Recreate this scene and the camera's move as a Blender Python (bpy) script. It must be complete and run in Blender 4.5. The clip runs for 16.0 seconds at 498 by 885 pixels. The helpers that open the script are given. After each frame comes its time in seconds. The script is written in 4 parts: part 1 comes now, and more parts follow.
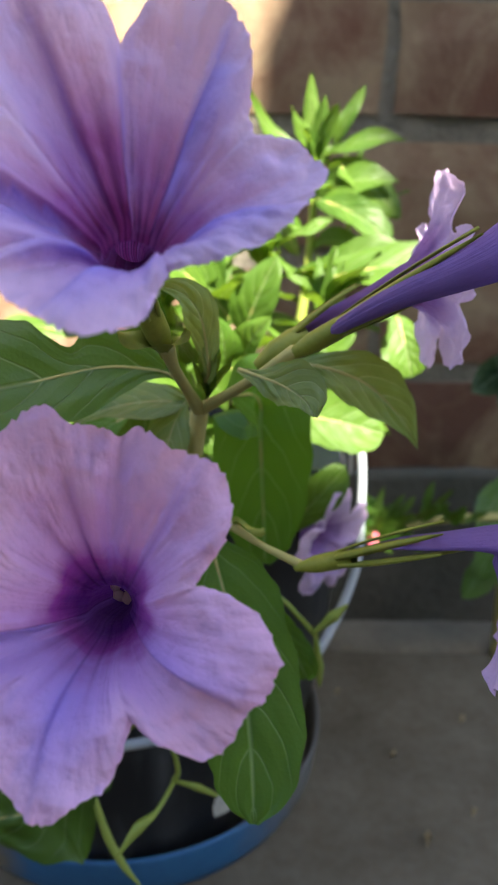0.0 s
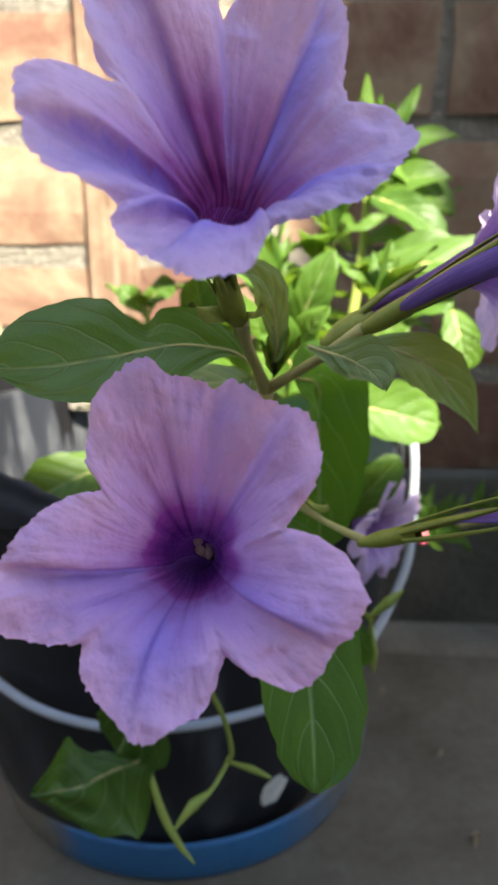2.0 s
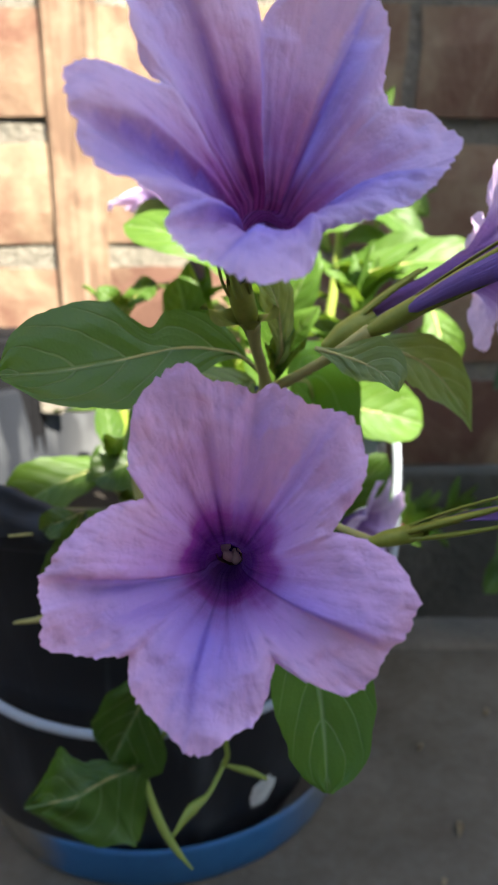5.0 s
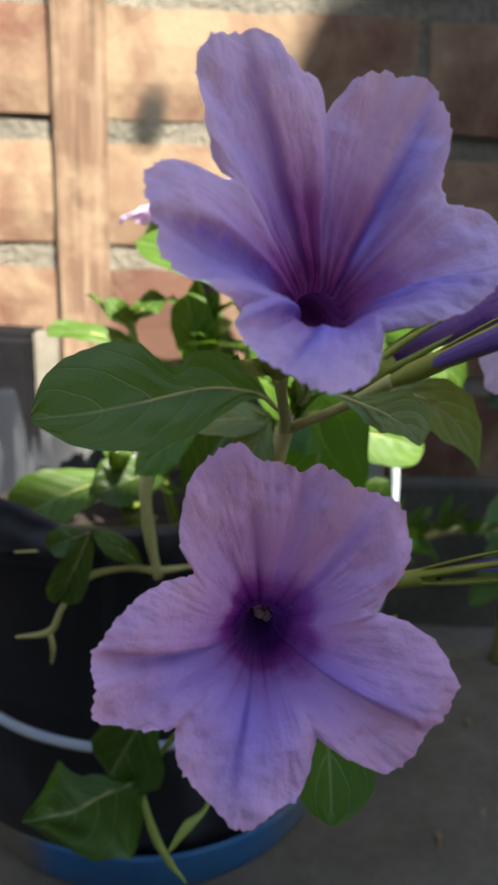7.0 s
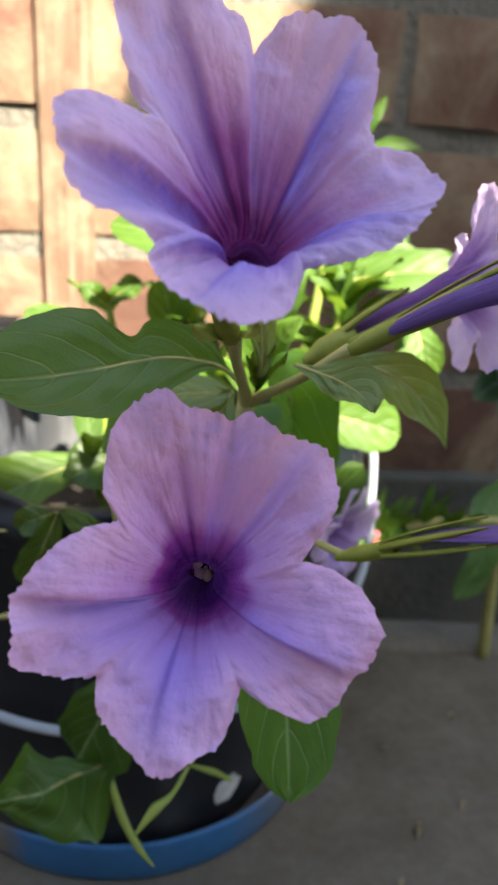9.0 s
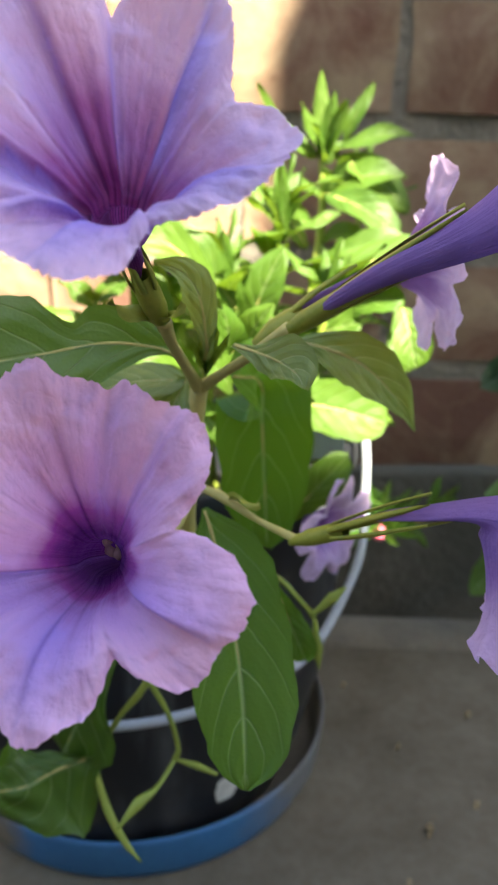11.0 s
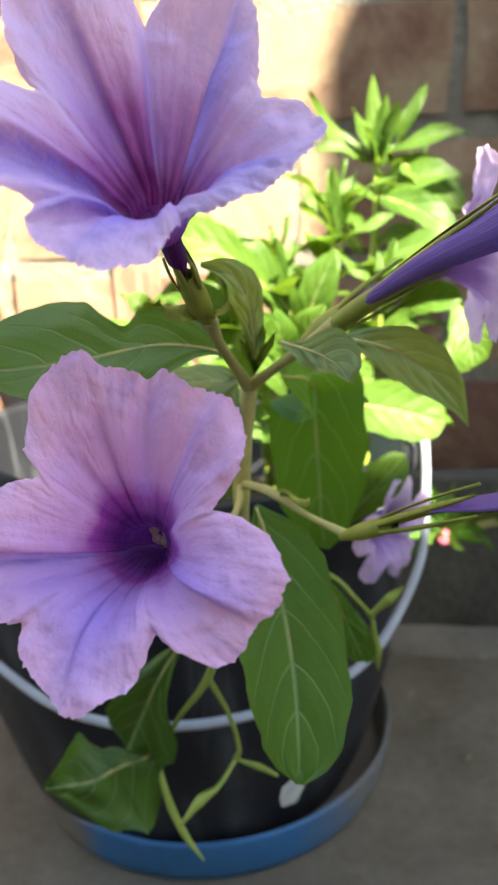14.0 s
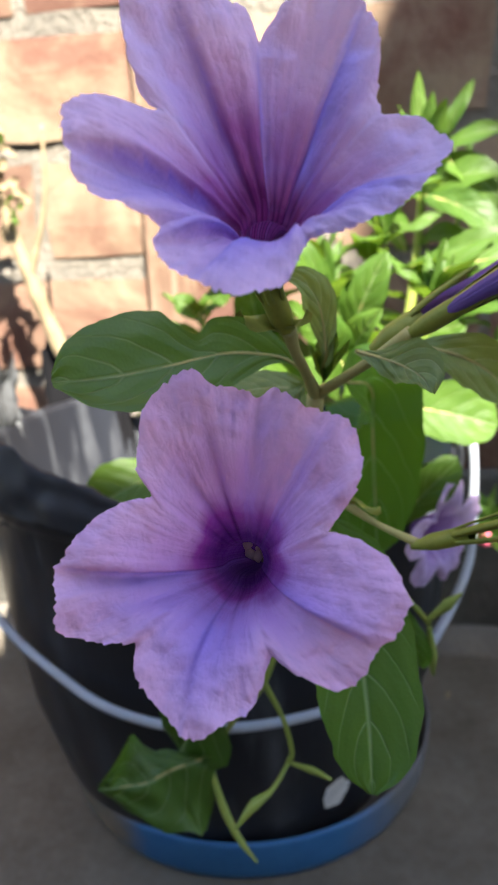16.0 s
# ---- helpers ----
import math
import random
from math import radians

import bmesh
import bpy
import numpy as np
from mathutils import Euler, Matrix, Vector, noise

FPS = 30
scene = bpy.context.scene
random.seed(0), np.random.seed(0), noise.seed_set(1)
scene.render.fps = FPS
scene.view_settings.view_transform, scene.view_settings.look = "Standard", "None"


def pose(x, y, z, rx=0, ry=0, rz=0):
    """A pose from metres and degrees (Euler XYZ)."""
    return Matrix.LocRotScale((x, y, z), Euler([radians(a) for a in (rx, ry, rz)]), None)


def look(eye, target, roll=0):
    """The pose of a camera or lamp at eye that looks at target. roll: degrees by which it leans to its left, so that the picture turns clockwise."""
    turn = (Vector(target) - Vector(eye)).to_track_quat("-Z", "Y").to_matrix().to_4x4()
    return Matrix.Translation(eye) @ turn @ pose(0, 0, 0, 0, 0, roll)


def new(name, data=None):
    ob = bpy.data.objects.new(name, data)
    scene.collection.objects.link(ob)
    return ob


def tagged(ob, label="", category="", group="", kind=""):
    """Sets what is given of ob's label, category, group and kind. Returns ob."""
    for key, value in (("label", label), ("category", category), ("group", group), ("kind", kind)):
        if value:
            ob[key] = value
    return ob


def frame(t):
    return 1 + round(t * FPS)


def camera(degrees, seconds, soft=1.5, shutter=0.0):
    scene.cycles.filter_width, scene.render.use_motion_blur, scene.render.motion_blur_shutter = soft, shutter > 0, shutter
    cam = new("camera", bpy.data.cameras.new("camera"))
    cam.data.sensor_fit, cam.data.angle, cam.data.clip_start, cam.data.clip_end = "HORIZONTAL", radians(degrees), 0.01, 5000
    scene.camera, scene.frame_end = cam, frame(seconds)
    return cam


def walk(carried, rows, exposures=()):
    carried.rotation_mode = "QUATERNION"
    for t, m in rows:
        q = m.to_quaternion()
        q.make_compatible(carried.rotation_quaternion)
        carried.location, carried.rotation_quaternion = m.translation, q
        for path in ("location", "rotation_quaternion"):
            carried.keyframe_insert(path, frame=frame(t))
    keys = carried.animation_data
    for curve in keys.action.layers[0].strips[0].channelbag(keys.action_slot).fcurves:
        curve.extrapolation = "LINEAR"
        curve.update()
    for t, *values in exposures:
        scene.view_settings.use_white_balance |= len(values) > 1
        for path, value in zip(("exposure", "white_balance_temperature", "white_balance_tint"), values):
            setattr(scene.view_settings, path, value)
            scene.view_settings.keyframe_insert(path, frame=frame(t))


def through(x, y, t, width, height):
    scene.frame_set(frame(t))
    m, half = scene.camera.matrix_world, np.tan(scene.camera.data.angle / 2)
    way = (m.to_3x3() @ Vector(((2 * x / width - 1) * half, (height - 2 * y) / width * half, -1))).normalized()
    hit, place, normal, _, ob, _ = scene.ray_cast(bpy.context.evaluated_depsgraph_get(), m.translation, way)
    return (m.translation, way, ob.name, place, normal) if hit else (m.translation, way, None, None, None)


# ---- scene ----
cam = camera(40.00, 16.0, soft=0.7)
PATH = [
    (0, (0.01596, 0.00225, 0.33367), (0.00654, 0.47940, 0.18455), 0.22),
    (0.5, (0.02561, 0.00533, 0.33831), (0.00322, 0.47998, 0.18271), -0.26),
    (1, (0.02553, 0.00378, 0.34085), (-0.00552, 0.47719, 0.18298), -1.15),
    (1.5, (0.01790, -0.00437, 0.32617), (-0.01860, 0.47332, 0.18307), -1.18),
    (2, (0.00867, -0.00599, 0.32699), (-0.02861, 0.47168, 0.18400), 0.01),
    (2.5, (-0.00331, 0.00202, 0.34298), (-0.02426, 0.47438, 0.18038), 0.76),
    (3, (0.00281, -0.00038, 0.33611), (-0.02624, 0.47475, 0.18313), -0.64),
    (3.2, (0.00706, -0.00516, 0.33010), (-0.02678, 0.47221, 0.18528), -0.25),
    (5.3, (-0.00661, -0.00598, 0.32762), (-0.00703, 0.47319, 0.18480), 0.69),
    (5.5, (-0.00849, -0.01153, 0.32752), (-0.00892, 0.46896, 0.18922), 1.68),
    (6, (-0.01571, -0.01203, 0.32613), (-0.00548, 0.46880, 0.18937), 1.44),
    (6.5, (-0.01218, -0.01408, 0.32545), (-0.00778, 0.46748, 0.19101), 2.08),
    (7, (-0.01508, -0.00448, 0.34161), (-0.00786, 0.47211, 0.19057), 2.59),
    (7.5, (-0.01732, -0.00292, 0.34396), (-0.00725, 0.47354, 0.19269), 3.88),
    (8, (-0.00319, -0.00618, 0.32881), (-0.01194, 0.47248, 0.18457), 2.15),
    (8.5, (-0.00239, -0.00893, 0.32125), (-0.00235, 0.47060, 0.17966), 1.94),
    (9, (-0.00358, -0.00564, 0.33343), (0.00405, 0.47157, 0.18438), 2.97),
    (9.5, (0.00158, -0.00525, 0.33620), (0.00263, 0.47184, 0.18658), 2.97),
    (12, (0.02909, -0.00447, 0.32333), (-0.00688, 0.47305, 0.17952), -1.00),
    (12.5, (0.02989, -0.00426, 0.32860), (-0.01024, 0.47233, 0.18281), -1.30),
    (13, (0.02407, -0.00104, 0.33622), (-0.01688, 0.47324, 0.18330), -1.42),
    (13.5, (0.02245, -0.00474, 0.33182), (-0.02860, 0.47069, 0.18570), -1.59),
    (14, (0.02728, -0.00854, 0.32429), (-0.04386, 0.46722, 0.18795), -2.22),
    (14.5, (0.02769, -0.00448, 0.32977), (-0.04774, 0.46769, 0.18362), -4.05),
    (15, (0.02594, -0.00558, 0.33360), (-0.05655, 0.46588, 0.18897), -2.94),
    (15.5, (0.01749, -0.00509, 0.33301), (-0.06245, 0.46610, 0.18608), -3.52),
    (16, (0.01196, -0.00887, 0.32867), (-0.07027, 0.46390, 0.18821), -2.54),
]
walk(cam, [(t, look(eye, target, roll)) for t, eye, target, roll in PATH], [(0, 2.78, 7000, 3), (0.5, 2.6, 6800, 1), (1, 2.52, 6800, 1), (1.5, 2.6, 6500, 5), (2, 2.7, 6800, 5), (2.5, 2.5, 6700, 6), (3, 2.85, 7000, 5), (5.5, 2.55, 6600, 5), (6, 2.4, 6600, 5), (7, 2.15, 6600, 5), (8, 2.4, 7000, 5), (8.5, 2.46, 7000, 5), (9, 2.8, 7000, 5), (9.5, 2.75, 7000, 5), (12, 3.4, 7700, 1), (12.5, 3.42, 7500, 1), (13.5, 3.35, 7500, 1), (14.5, 3.05, 7000, 3), (15.5, 2.8, 6600, 5), (16, 2.75, 6500, 9)])
cam.data.dof.use_dof = True
cam.data.dof.focus_distance = 0.13
cam.data.dof.aperture_fstop = 30.0

# ---------------------------------------------------------------- light
SUN_AZ, SUN_EL = 30.0, 48.0
world = bpy.data.worlds.new("sky")
scene.world = world
world.use_nodes = True
wn = world.node_tree.nodes
sky = wn.new("ShaderNodeTexSky")
sky.sky_type, sky.sun_disc = "NISHITA", False
sky.sun_elevation, sky.sun_rotation = radians(SUN_EL), radians(180 - SUN_AZ)
world.node_tree.links.new(sky.outputs[0], wn["Background"].inputs[0])
wn["Background"].inputs[1].default_value = 0.09
sun_data = bpy.data.lights.new("sun", "SUN")
sun_data.energy, sun_data.angle, sun_data.color = 4.9, radians(0.5), (1.0, 0.93, 0.82)
sun = new("sun", sun_data)
TO_SUN = Vector((math.sin(radians(SUN_AZ)) * math.cos(radians(SUN_EL)), -math.cos(radians(SUN_AZ)) * math.cos(radians(SUN_EL)), math.sin(radians(SUN_EL))))
sun.matrix_world = look(TO_SUN * 5, (0, 0, 0))

# ---------------------------------------------------------------- helpers
# All lengths below are in decimetres; link() brings them to metres.
U = 0.1


def V(x, y, z):
    return Vector((x, y, z))


def thing(name, base, label, category, group="", kind=""):
    e = new(name)
    e.empty_display_size = 0.02
    e.location = Vector(base) * U
    return tagged(e, label, category, group, kind)


def link(name, bm, mat, smooth=True, origin=(0, 0, 0)):
    bm.transform(Matrix.Scale(U, 4) @ Matrix.Translation(-Vector(origin)))
    me = bpy.data.meshes.new(name)
    bm.to_mesh(me)
    bm.free()
    if smooth:
        me.polygons.foreach_set("use_smooth", [True] * len(me.polygons))
    if mat:
        me.materials.append(mat)
    ob = new(name, me)
    ob.location = Vector(origin) * U
    return ob


def part(name, bm, mat, parent, label="", smooth=True):
    """One mesh object under a thing, or under a part of it."""
    ob = link(name, bm, mat, smooth)
    ob.parent = parent
    up, shift = parent, Vector((0, 0, 0))
    while up:
        shift += up.location
        up = up.parent
    ob.location = -shift
    return tagged(ob, label)


def single(name, bm, mat, label, category, group="", kind="", smooth=True):
    return tagged(link(name, bm, mat, smooth), label, category, group, kind)


def spline(pts, n):
    """A smooth line of n + 1 places through the given ones."""
    p = [Vector(q) for q in pts]
    p = [2 * p[0] - p[1]] + p + [2 * p[-1] - p[-2]]
    out, spans = [], len(p) - 3
    for k in range(n + 1):
        f = k / n * spans
        i = min(int(f), spans - 1)
        t = f - i
        a, b, c, d = p[i : i + 4]
        out.append(0.5 * (2 * b + (c - a) * t + (2 * a - 5 * b + 4 * c - d) * t * t + (3 * b - a - 3 * c + d) * t**3))
    return out


def tube(bm, pts, radii, seg=10, n=24, wobble=0.0):
    """A round stem along a smooth line; radii are spread evenly over its length."""
    line = spline(pts, n)
    side = None
    rings = []
    for k, c in enumerate(line):
        d = (line[min(k + 1, n)] - line[max(k - 1, 0)]).normalized()
        if side is None:
            side = d.orthogonal().normalized()
        side = (side - d * side.dot(d)).normalized()
        other = d.cross(side)
        f = k / n * (len(radii) - 1)
        i = min(int(f), len(radii) - 2)
        r = radii[i] + (radii[i + 1] - radii[i]) * (f - i)
        r *= 1 + wobble * noise.noise(c * 9)
        rings.append([bm.verts.new(c + r * (math.cos(a) * side + math.sin(a) * other)) for a in (2 * math.pi * q / seg for q in range(seg))])
    for a, b in zip(rings, rings[1:]):
        for q in range(seg):
            bm.faces.new((a[q], a[(q + 1) % seg], b[(q + 1) % seg], b[q]))
    bm.faces.new(rings[0][::-1])
    bm.faces.new(rings[-1])
    return bm


def stem_mesh(pts, radii, **k):
    return tube(bmesh.new(), pts, radii, **k)


def sheet(f, nu, nv, closed=False):
    """A grid of places f(u, v), u and v from 0 to 1, with u, v as its UV map."""
    bm = bmesh.new()
    uv = bm.loops.layers.uv.new("UVMap")
    cols = nu if closed else nu + 1
    grid = [[bm.verts.new(f(i / nu, j / nv)) for j in range(nv + 1)] for i in range(cols)]
    for i in range(nu):
        for j in range(nv):
            face = bm.faces.new((grid[i][j], grid[(i + 1) % cols][j], grid[(i + 1) % cols][j + 1], grid[i][j + 1]))
            for loop, (a, b) in zip(face.loops, ((i, j), (i + 1, j), (i + 1, j + 1), (i, j + 1))):
                loop[uv].uv = (a / nu, b / nv)
    return bm


def lathe(profile, seg=64, centre=(0, 0)):
    """A turned body: profile of (radius, height)."""
    bm = bmesh.new()
    rings = []
    for r, z in profile:
        rings.append([bm.verts.new((centre[0] + r * math.cos(a), centre[1] + r * math.sin(a), z)) for a in (2 * math.pi * q / seg for q in range(seg))])
    for a, b in zip(rings, rings[1:]):
        for q in range(seg):
            bm.faces.new((a[q], a[(q + 1) % seg], b[(q + 1) % seg], b[q]))
    return bm


def box(bm, lo, hi):
    r = bmesh.ops.create_cube(bm, size=1)
    bmesh.ops.transform(bm, matrix=Matrix.Translation((Vector(lo) + Vector(hi)) / 2) @ Matrix.Diagonal((*(Vector(hi) - Vector(lo)), 1)), verts=r["verts"])
    return r["verts"]


# ---------------------------------------------------------------- materials
class Nodes:
    """A short hand for building a node material."""

    def __init__(self, name):
        self.mat = bpy.data.materials.new(name)
        self.mat.use_nodes = True
        self.tree = self.mat.node_tree
        self.tree.nodes.clear()
        self.out = self.tree.nodes.new("ShaderNodeOutputMaterial")

    def add(self, kind, **values):
        n = self.tree.nodes.new(kind)
        for k, v in values.items():
            n.inputs[k.replace("_", " ")].default_value = v
        return n

    def join(self, a, b):
        self.tree.links.new(a, b)

    def noise(self, scale, detail=4.0, rough=0.55, vector=None, distortion=0.0):
        n = self.add("ShaderNodeTexNoise", Scale=scale, Detail=detail, Roughness=rough, Distortion=distortion)
        if vector:
            self.join(vector, n.inputs["Vector"])
        return n.outputs["Fac"]

    def coords(self, which="Object", scale=(1, 1, 1)):
        c = self.tree.nodes.new("ShaderNodeTexCoord")
        m = self.tree.nodes.new("ShaderNodeMapping")
        m.inputs["Scale"].default_value = scale
        self.join(c.outputs[which], m.inputs["Vector"])
        return m.outputs[0]

    def ramp(self, fac, stops):
        r = self.tree.nodes.new("ShaderNodeValToRGB")
        els = r.color_ramp.elements
        while len(els) < len(stops):
            els.new(0.5)
        for e, (p, c) in zip(els, stops):
            e.position = p
            e.color = (*c, 1) if len(c) == 3 else c
        self.join(fac, r.inputs[0])
        return r.outputs[0]

    def mix(self, fac, a, b, how="MIX"):
        m = self.tree.nodes.new("ShaderNodeMix")
        m.data_type, m.blend_type = "RGBA", how
        for socket, value in ((m.inputs[0], fac), (m.inputs[6], a), (m.inputs[7], b)):
            if isinstance(value, (int, float)):
                socket.default_value = value
            elif isinstance(value, tuple):
                socket.default_value = (*value, 1)
            else:
                self.join(value, socket)
        return m.outputs[2]

    def maths(self, how, a, b=0.0, c=0.0):
        m = self.tree.nodes.new("ShaderNodeMath")
        m.operation = how
        for socket, value in zip(m.inputs, (a, b, c)):
            if isinstance(value, (int, float)):
                socket.default_value = value
            else:
                self.join(value, socket)
        return m.outputs[0]

    def bump(self, height, strength, distance):
        b = self.add("ShaderNodeBump", Strength=strength, Distance=distance)
        self.join(height, b.inputs["Height"])
        return b.outputs[0]

    def surface(self, colour, rough=0.6, normal=None, metal=0.0, specular=0.5):
        p = self.add("ShaderNodeBsdfPrincipled", Metallic=metal)
        p.inputs["Specular IOR Level"].default_value = specular
        for socket, value in ((p.inputs["Base Color"], colour), (p.inputs["Roughness"], rough)):
            if isinstance(value, tuple):
                socket.default_value = (*value, 1)
            elif isinstance(value, (int, float)):
                socket.default_value = value
            else:
                self.join(value, socket)
        if normal:
            self.join(normal, p.inputs["Normal"])
        return p

    def done(self, shader):
        self.join(shader.outputs[0], self.out.inputs[0])
        return self.mat

    def thin(self, colour, through_colour, share, rough, normal=None, specular=0.4):
        """A thin sheet that lets part of the light through."""
        p = self.surface(colour, rough, normal, specular=specular)
        t = self.tree.nodes.new("ShaderNodeBsdfTranslucent")
        self.join(through_colour, t.inputs[0])
        if normal:
            self.join(normal, t.inputs["Normal"])
        m = self.add("ShaderNodeMixShader")
        m.inputs[0].default_value = share
        self.join(p.outputs[0], m.inputs[1])
        self.join(t.outputs[0], m.inputs[2])
        return self.done(m)


def petal_material(name, edge, middle, flush, throat, deep, reach=0.3):
    """Thin crinkled petal. Two maps steer its colour: UVMap (round the flower, outwards) and one for blue flush and
    dark veins, with the folds' shading painted in.
    """
    n = Nodes(name)
    c = n.tree.nodes.new("ShaderNodeUVMap")
    c.uv_map = "UVMap"
    xyz = n.tree.nodes.new("ShaderNodeSeparateXYZ")
    n.join(c.outputs[0], xyz.inputs[0])
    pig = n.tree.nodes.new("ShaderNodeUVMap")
    pig.uv_map = "pigment_shade"
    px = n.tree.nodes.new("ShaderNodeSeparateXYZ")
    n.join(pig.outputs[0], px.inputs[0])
    streak = n.tree.nodes.new("ShaderNodeMapping")
    streak.inputs["Scale"].default_value = (34, 2.6, 1)
    n.join(c.outputs[0], streak.inputs["Vector"])
    fine = n.noise(1.0, 4, 0.6, streak.outputs[0])
    blotch = n.noise(110.0, 3, 0.55, n.coords())
    v = n.maths("ADD", xyz.outputs[1], n.maths("MULTIPLY", n.maths("SUBTRACT", blotch, 0.5), 0.14))
    v = n.maths("ADD", v, n.maths("MULTIPLY", n.maths("SUBTRACT", fine, 0.5), 0.07))
    # the magenta of the throat climbs further up the upper petals
    high = n.maths("SINE", n.maths("ADD", n.maths("MULTIPLY", xyz.outputs[0], 2 * math.pi), 0.35))
    base = n.ramp(n.maths("SUBTRACT", v, n.maths("MULTIPLY", high, 0.045)), [(0.0, deep), (0.22, deep), (0.285, tuple(0.45 * p + 0.55 * q for p, q in zip(deep, throat))), (0.27 + 0.4 * reach, throat), (0.27 + reach, middle), (0.72, tuple(0.35 * p + 0.65 * q for p, q in zip(middle, edge))), (0.92, edge)])
    # warm and cool patches over the blade
    warm = n.ramp(n.noise(34.0, 3, 0.55, n.coords()), [(0.38, (0, 0, 0)), (0.66, (0.55, 0.55, 0.55))])
    outer = n.ramp(v, [(0.45, (0, 0, 0)), (0.7, (1, 1, 1))])
    base = n.mix(n.maths("MULTIPLY", warm, outer), base, (min(1, edge[0] * 1.1), edge[1] * 0.98, edge[2] * 0.90))
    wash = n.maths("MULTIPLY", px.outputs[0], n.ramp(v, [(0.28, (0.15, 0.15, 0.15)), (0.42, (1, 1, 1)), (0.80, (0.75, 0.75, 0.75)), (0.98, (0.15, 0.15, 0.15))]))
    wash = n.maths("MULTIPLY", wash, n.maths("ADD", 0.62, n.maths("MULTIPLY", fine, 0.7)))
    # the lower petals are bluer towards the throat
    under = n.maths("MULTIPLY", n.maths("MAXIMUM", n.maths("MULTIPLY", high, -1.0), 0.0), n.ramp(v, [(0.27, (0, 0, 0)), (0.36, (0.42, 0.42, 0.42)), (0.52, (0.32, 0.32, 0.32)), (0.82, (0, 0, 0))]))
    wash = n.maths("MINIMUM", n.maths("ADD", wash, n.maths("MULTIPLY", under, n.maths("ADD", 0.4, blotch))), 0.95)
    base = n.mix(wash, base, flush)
    lines = n.maths("MULTIPLY", px.outputs[1], n.maths("ADD", 0.55, n.maths("MULTIPLY", blotch, 0.8)))
    base = n.mix(lines, base, (0.30, 0.14, 0.42), "MULTIPLY")
    # fine side veins
    base = n.mix(n.maths("MULTIPLY", outer, n.ramp(fine, [(0.50, (0, 0, 0)), (0.72, (0.28, 0.28, 0.28))])), base, tuple(0.75 * q for q in flush))
    wrinkle = n.noise(420, 4, 0.6, n.coords(), 0.6)
    hills = n.maths("ADD", n.maths("MULTIPLY", fine, 0.45), n.maths("ADD", n.maths("MULTIPLY", wrinkle, 0.22), n.noise(150, 3, 0.5, n.coords())))
    return n.thin(base, base, 0.42, 0.6, n.bump(hills, 0.8, 0.0020), 0.2)


def leaf_material(name, dark, light, through, share, gloss=0.38):
    n = Nodes(name)
    c = n.tree.nodes.new("ShaderNodeUVMap")
    c.uv_map = "UVMap"
    xyz = n.tree.nodes.new("ShaderNodeSeparateXYZ")
    n.join(c.outputs[0], xyz.inputs[0])
    off = n.maths("ABSOLUTE", n.maths("SUBTRACT", xyz.outputs[0], 0.5))
    wander = n.maths("MULTIPLY", n.noise(60, 2, 0.5, n.coords()), 0.09)
    # side veins run forward from the midrib at an even pitch
    run = n.maths("SUBTRACT", n.maths("ADD", xyz.outputs[1], wander), n.maths("MULTIPLY", n.maths("POWER", off, 1.35), 0.9))
    saw = n.maths("ABSOLUTE", n.maths("SUBTRACT", n.maths("FRACT", n.maths("MULTIPLY", run, 5.6)), 0.5))
    veins = n.ramp(saw, [(0.0, (1, 1, 1)), (0.022, (0.8, 0.8, 0.8)), (0.05, (0, 0, 0))])
    keep = n.ramp(off, [(0.0, (1, 1, 1)), (0.40, (0.5, 0.5, 0.5)), (0.48, (0, 0, 0))])
    veins = n.maths("MULTIPLY", veins, keep)
    rib = n.ramp(off, [(0.0, (1, 1, 1)), (0.012, (0.8, 0.8, 0.8)), (0.03, (0, 0, 0))])
    lines = n.maths("MAXIMUM", n.maths("MULTIPLY", veins, 0.8), rib)
    patch = n.noise(120, 4, 0.6, n.coords())
    info = n.tree.nodes.new("ShaderNodeObjectInfo")
    shade = n.maths("ADD", n.maths("MULTIPLY", patch, 0.7), n.maths("MULTIPLY", info.outputs["Random"], 0.3))
    base = n.mix(n.ramp(shade, [(0.25, (0, 0, 0)), (0.75, (1, 1, 1))]), dark, light)
    pale = tuple(min(1.0, 1.1 * q + 0.11) for q in (light[0] * 1.6, light[1] * 1.35, light[2] * 1.5))
    base = n.mix(n.maths("MULTIPLY", lines, 0.7), base, pale)
    thru = n.mix(n.maths("MULTIPLY", lines, 0.4), n.mix(patch, through, tuple(0.7 * q for q in through)), pale)
    net = n.tree.nodes.new("ShaderNodeTexVoronoi")
    net.feature = "DISTANCE_TO_EDGE"
    net.inputs["Scale"].default_value = 700
    n.join(n.coords(), net.inputs["Vector"])
    relief = n.maths("SUBTRACT", n.maths("MULTIPLY", net.outputs["Distance"], 0.2), n.maths("MULTIPLY", lines, 0.9))
    # the blade swells a little between its side veins
    relief = n.maths("ADD", relief, n.maths("MULTIPLY", n.maths("MULTIPLY", saw, keep), 1.2))
    return n.thin(base, thru, share, gloss, n.bump(relief, 0.55, 0.0009), 0.4)


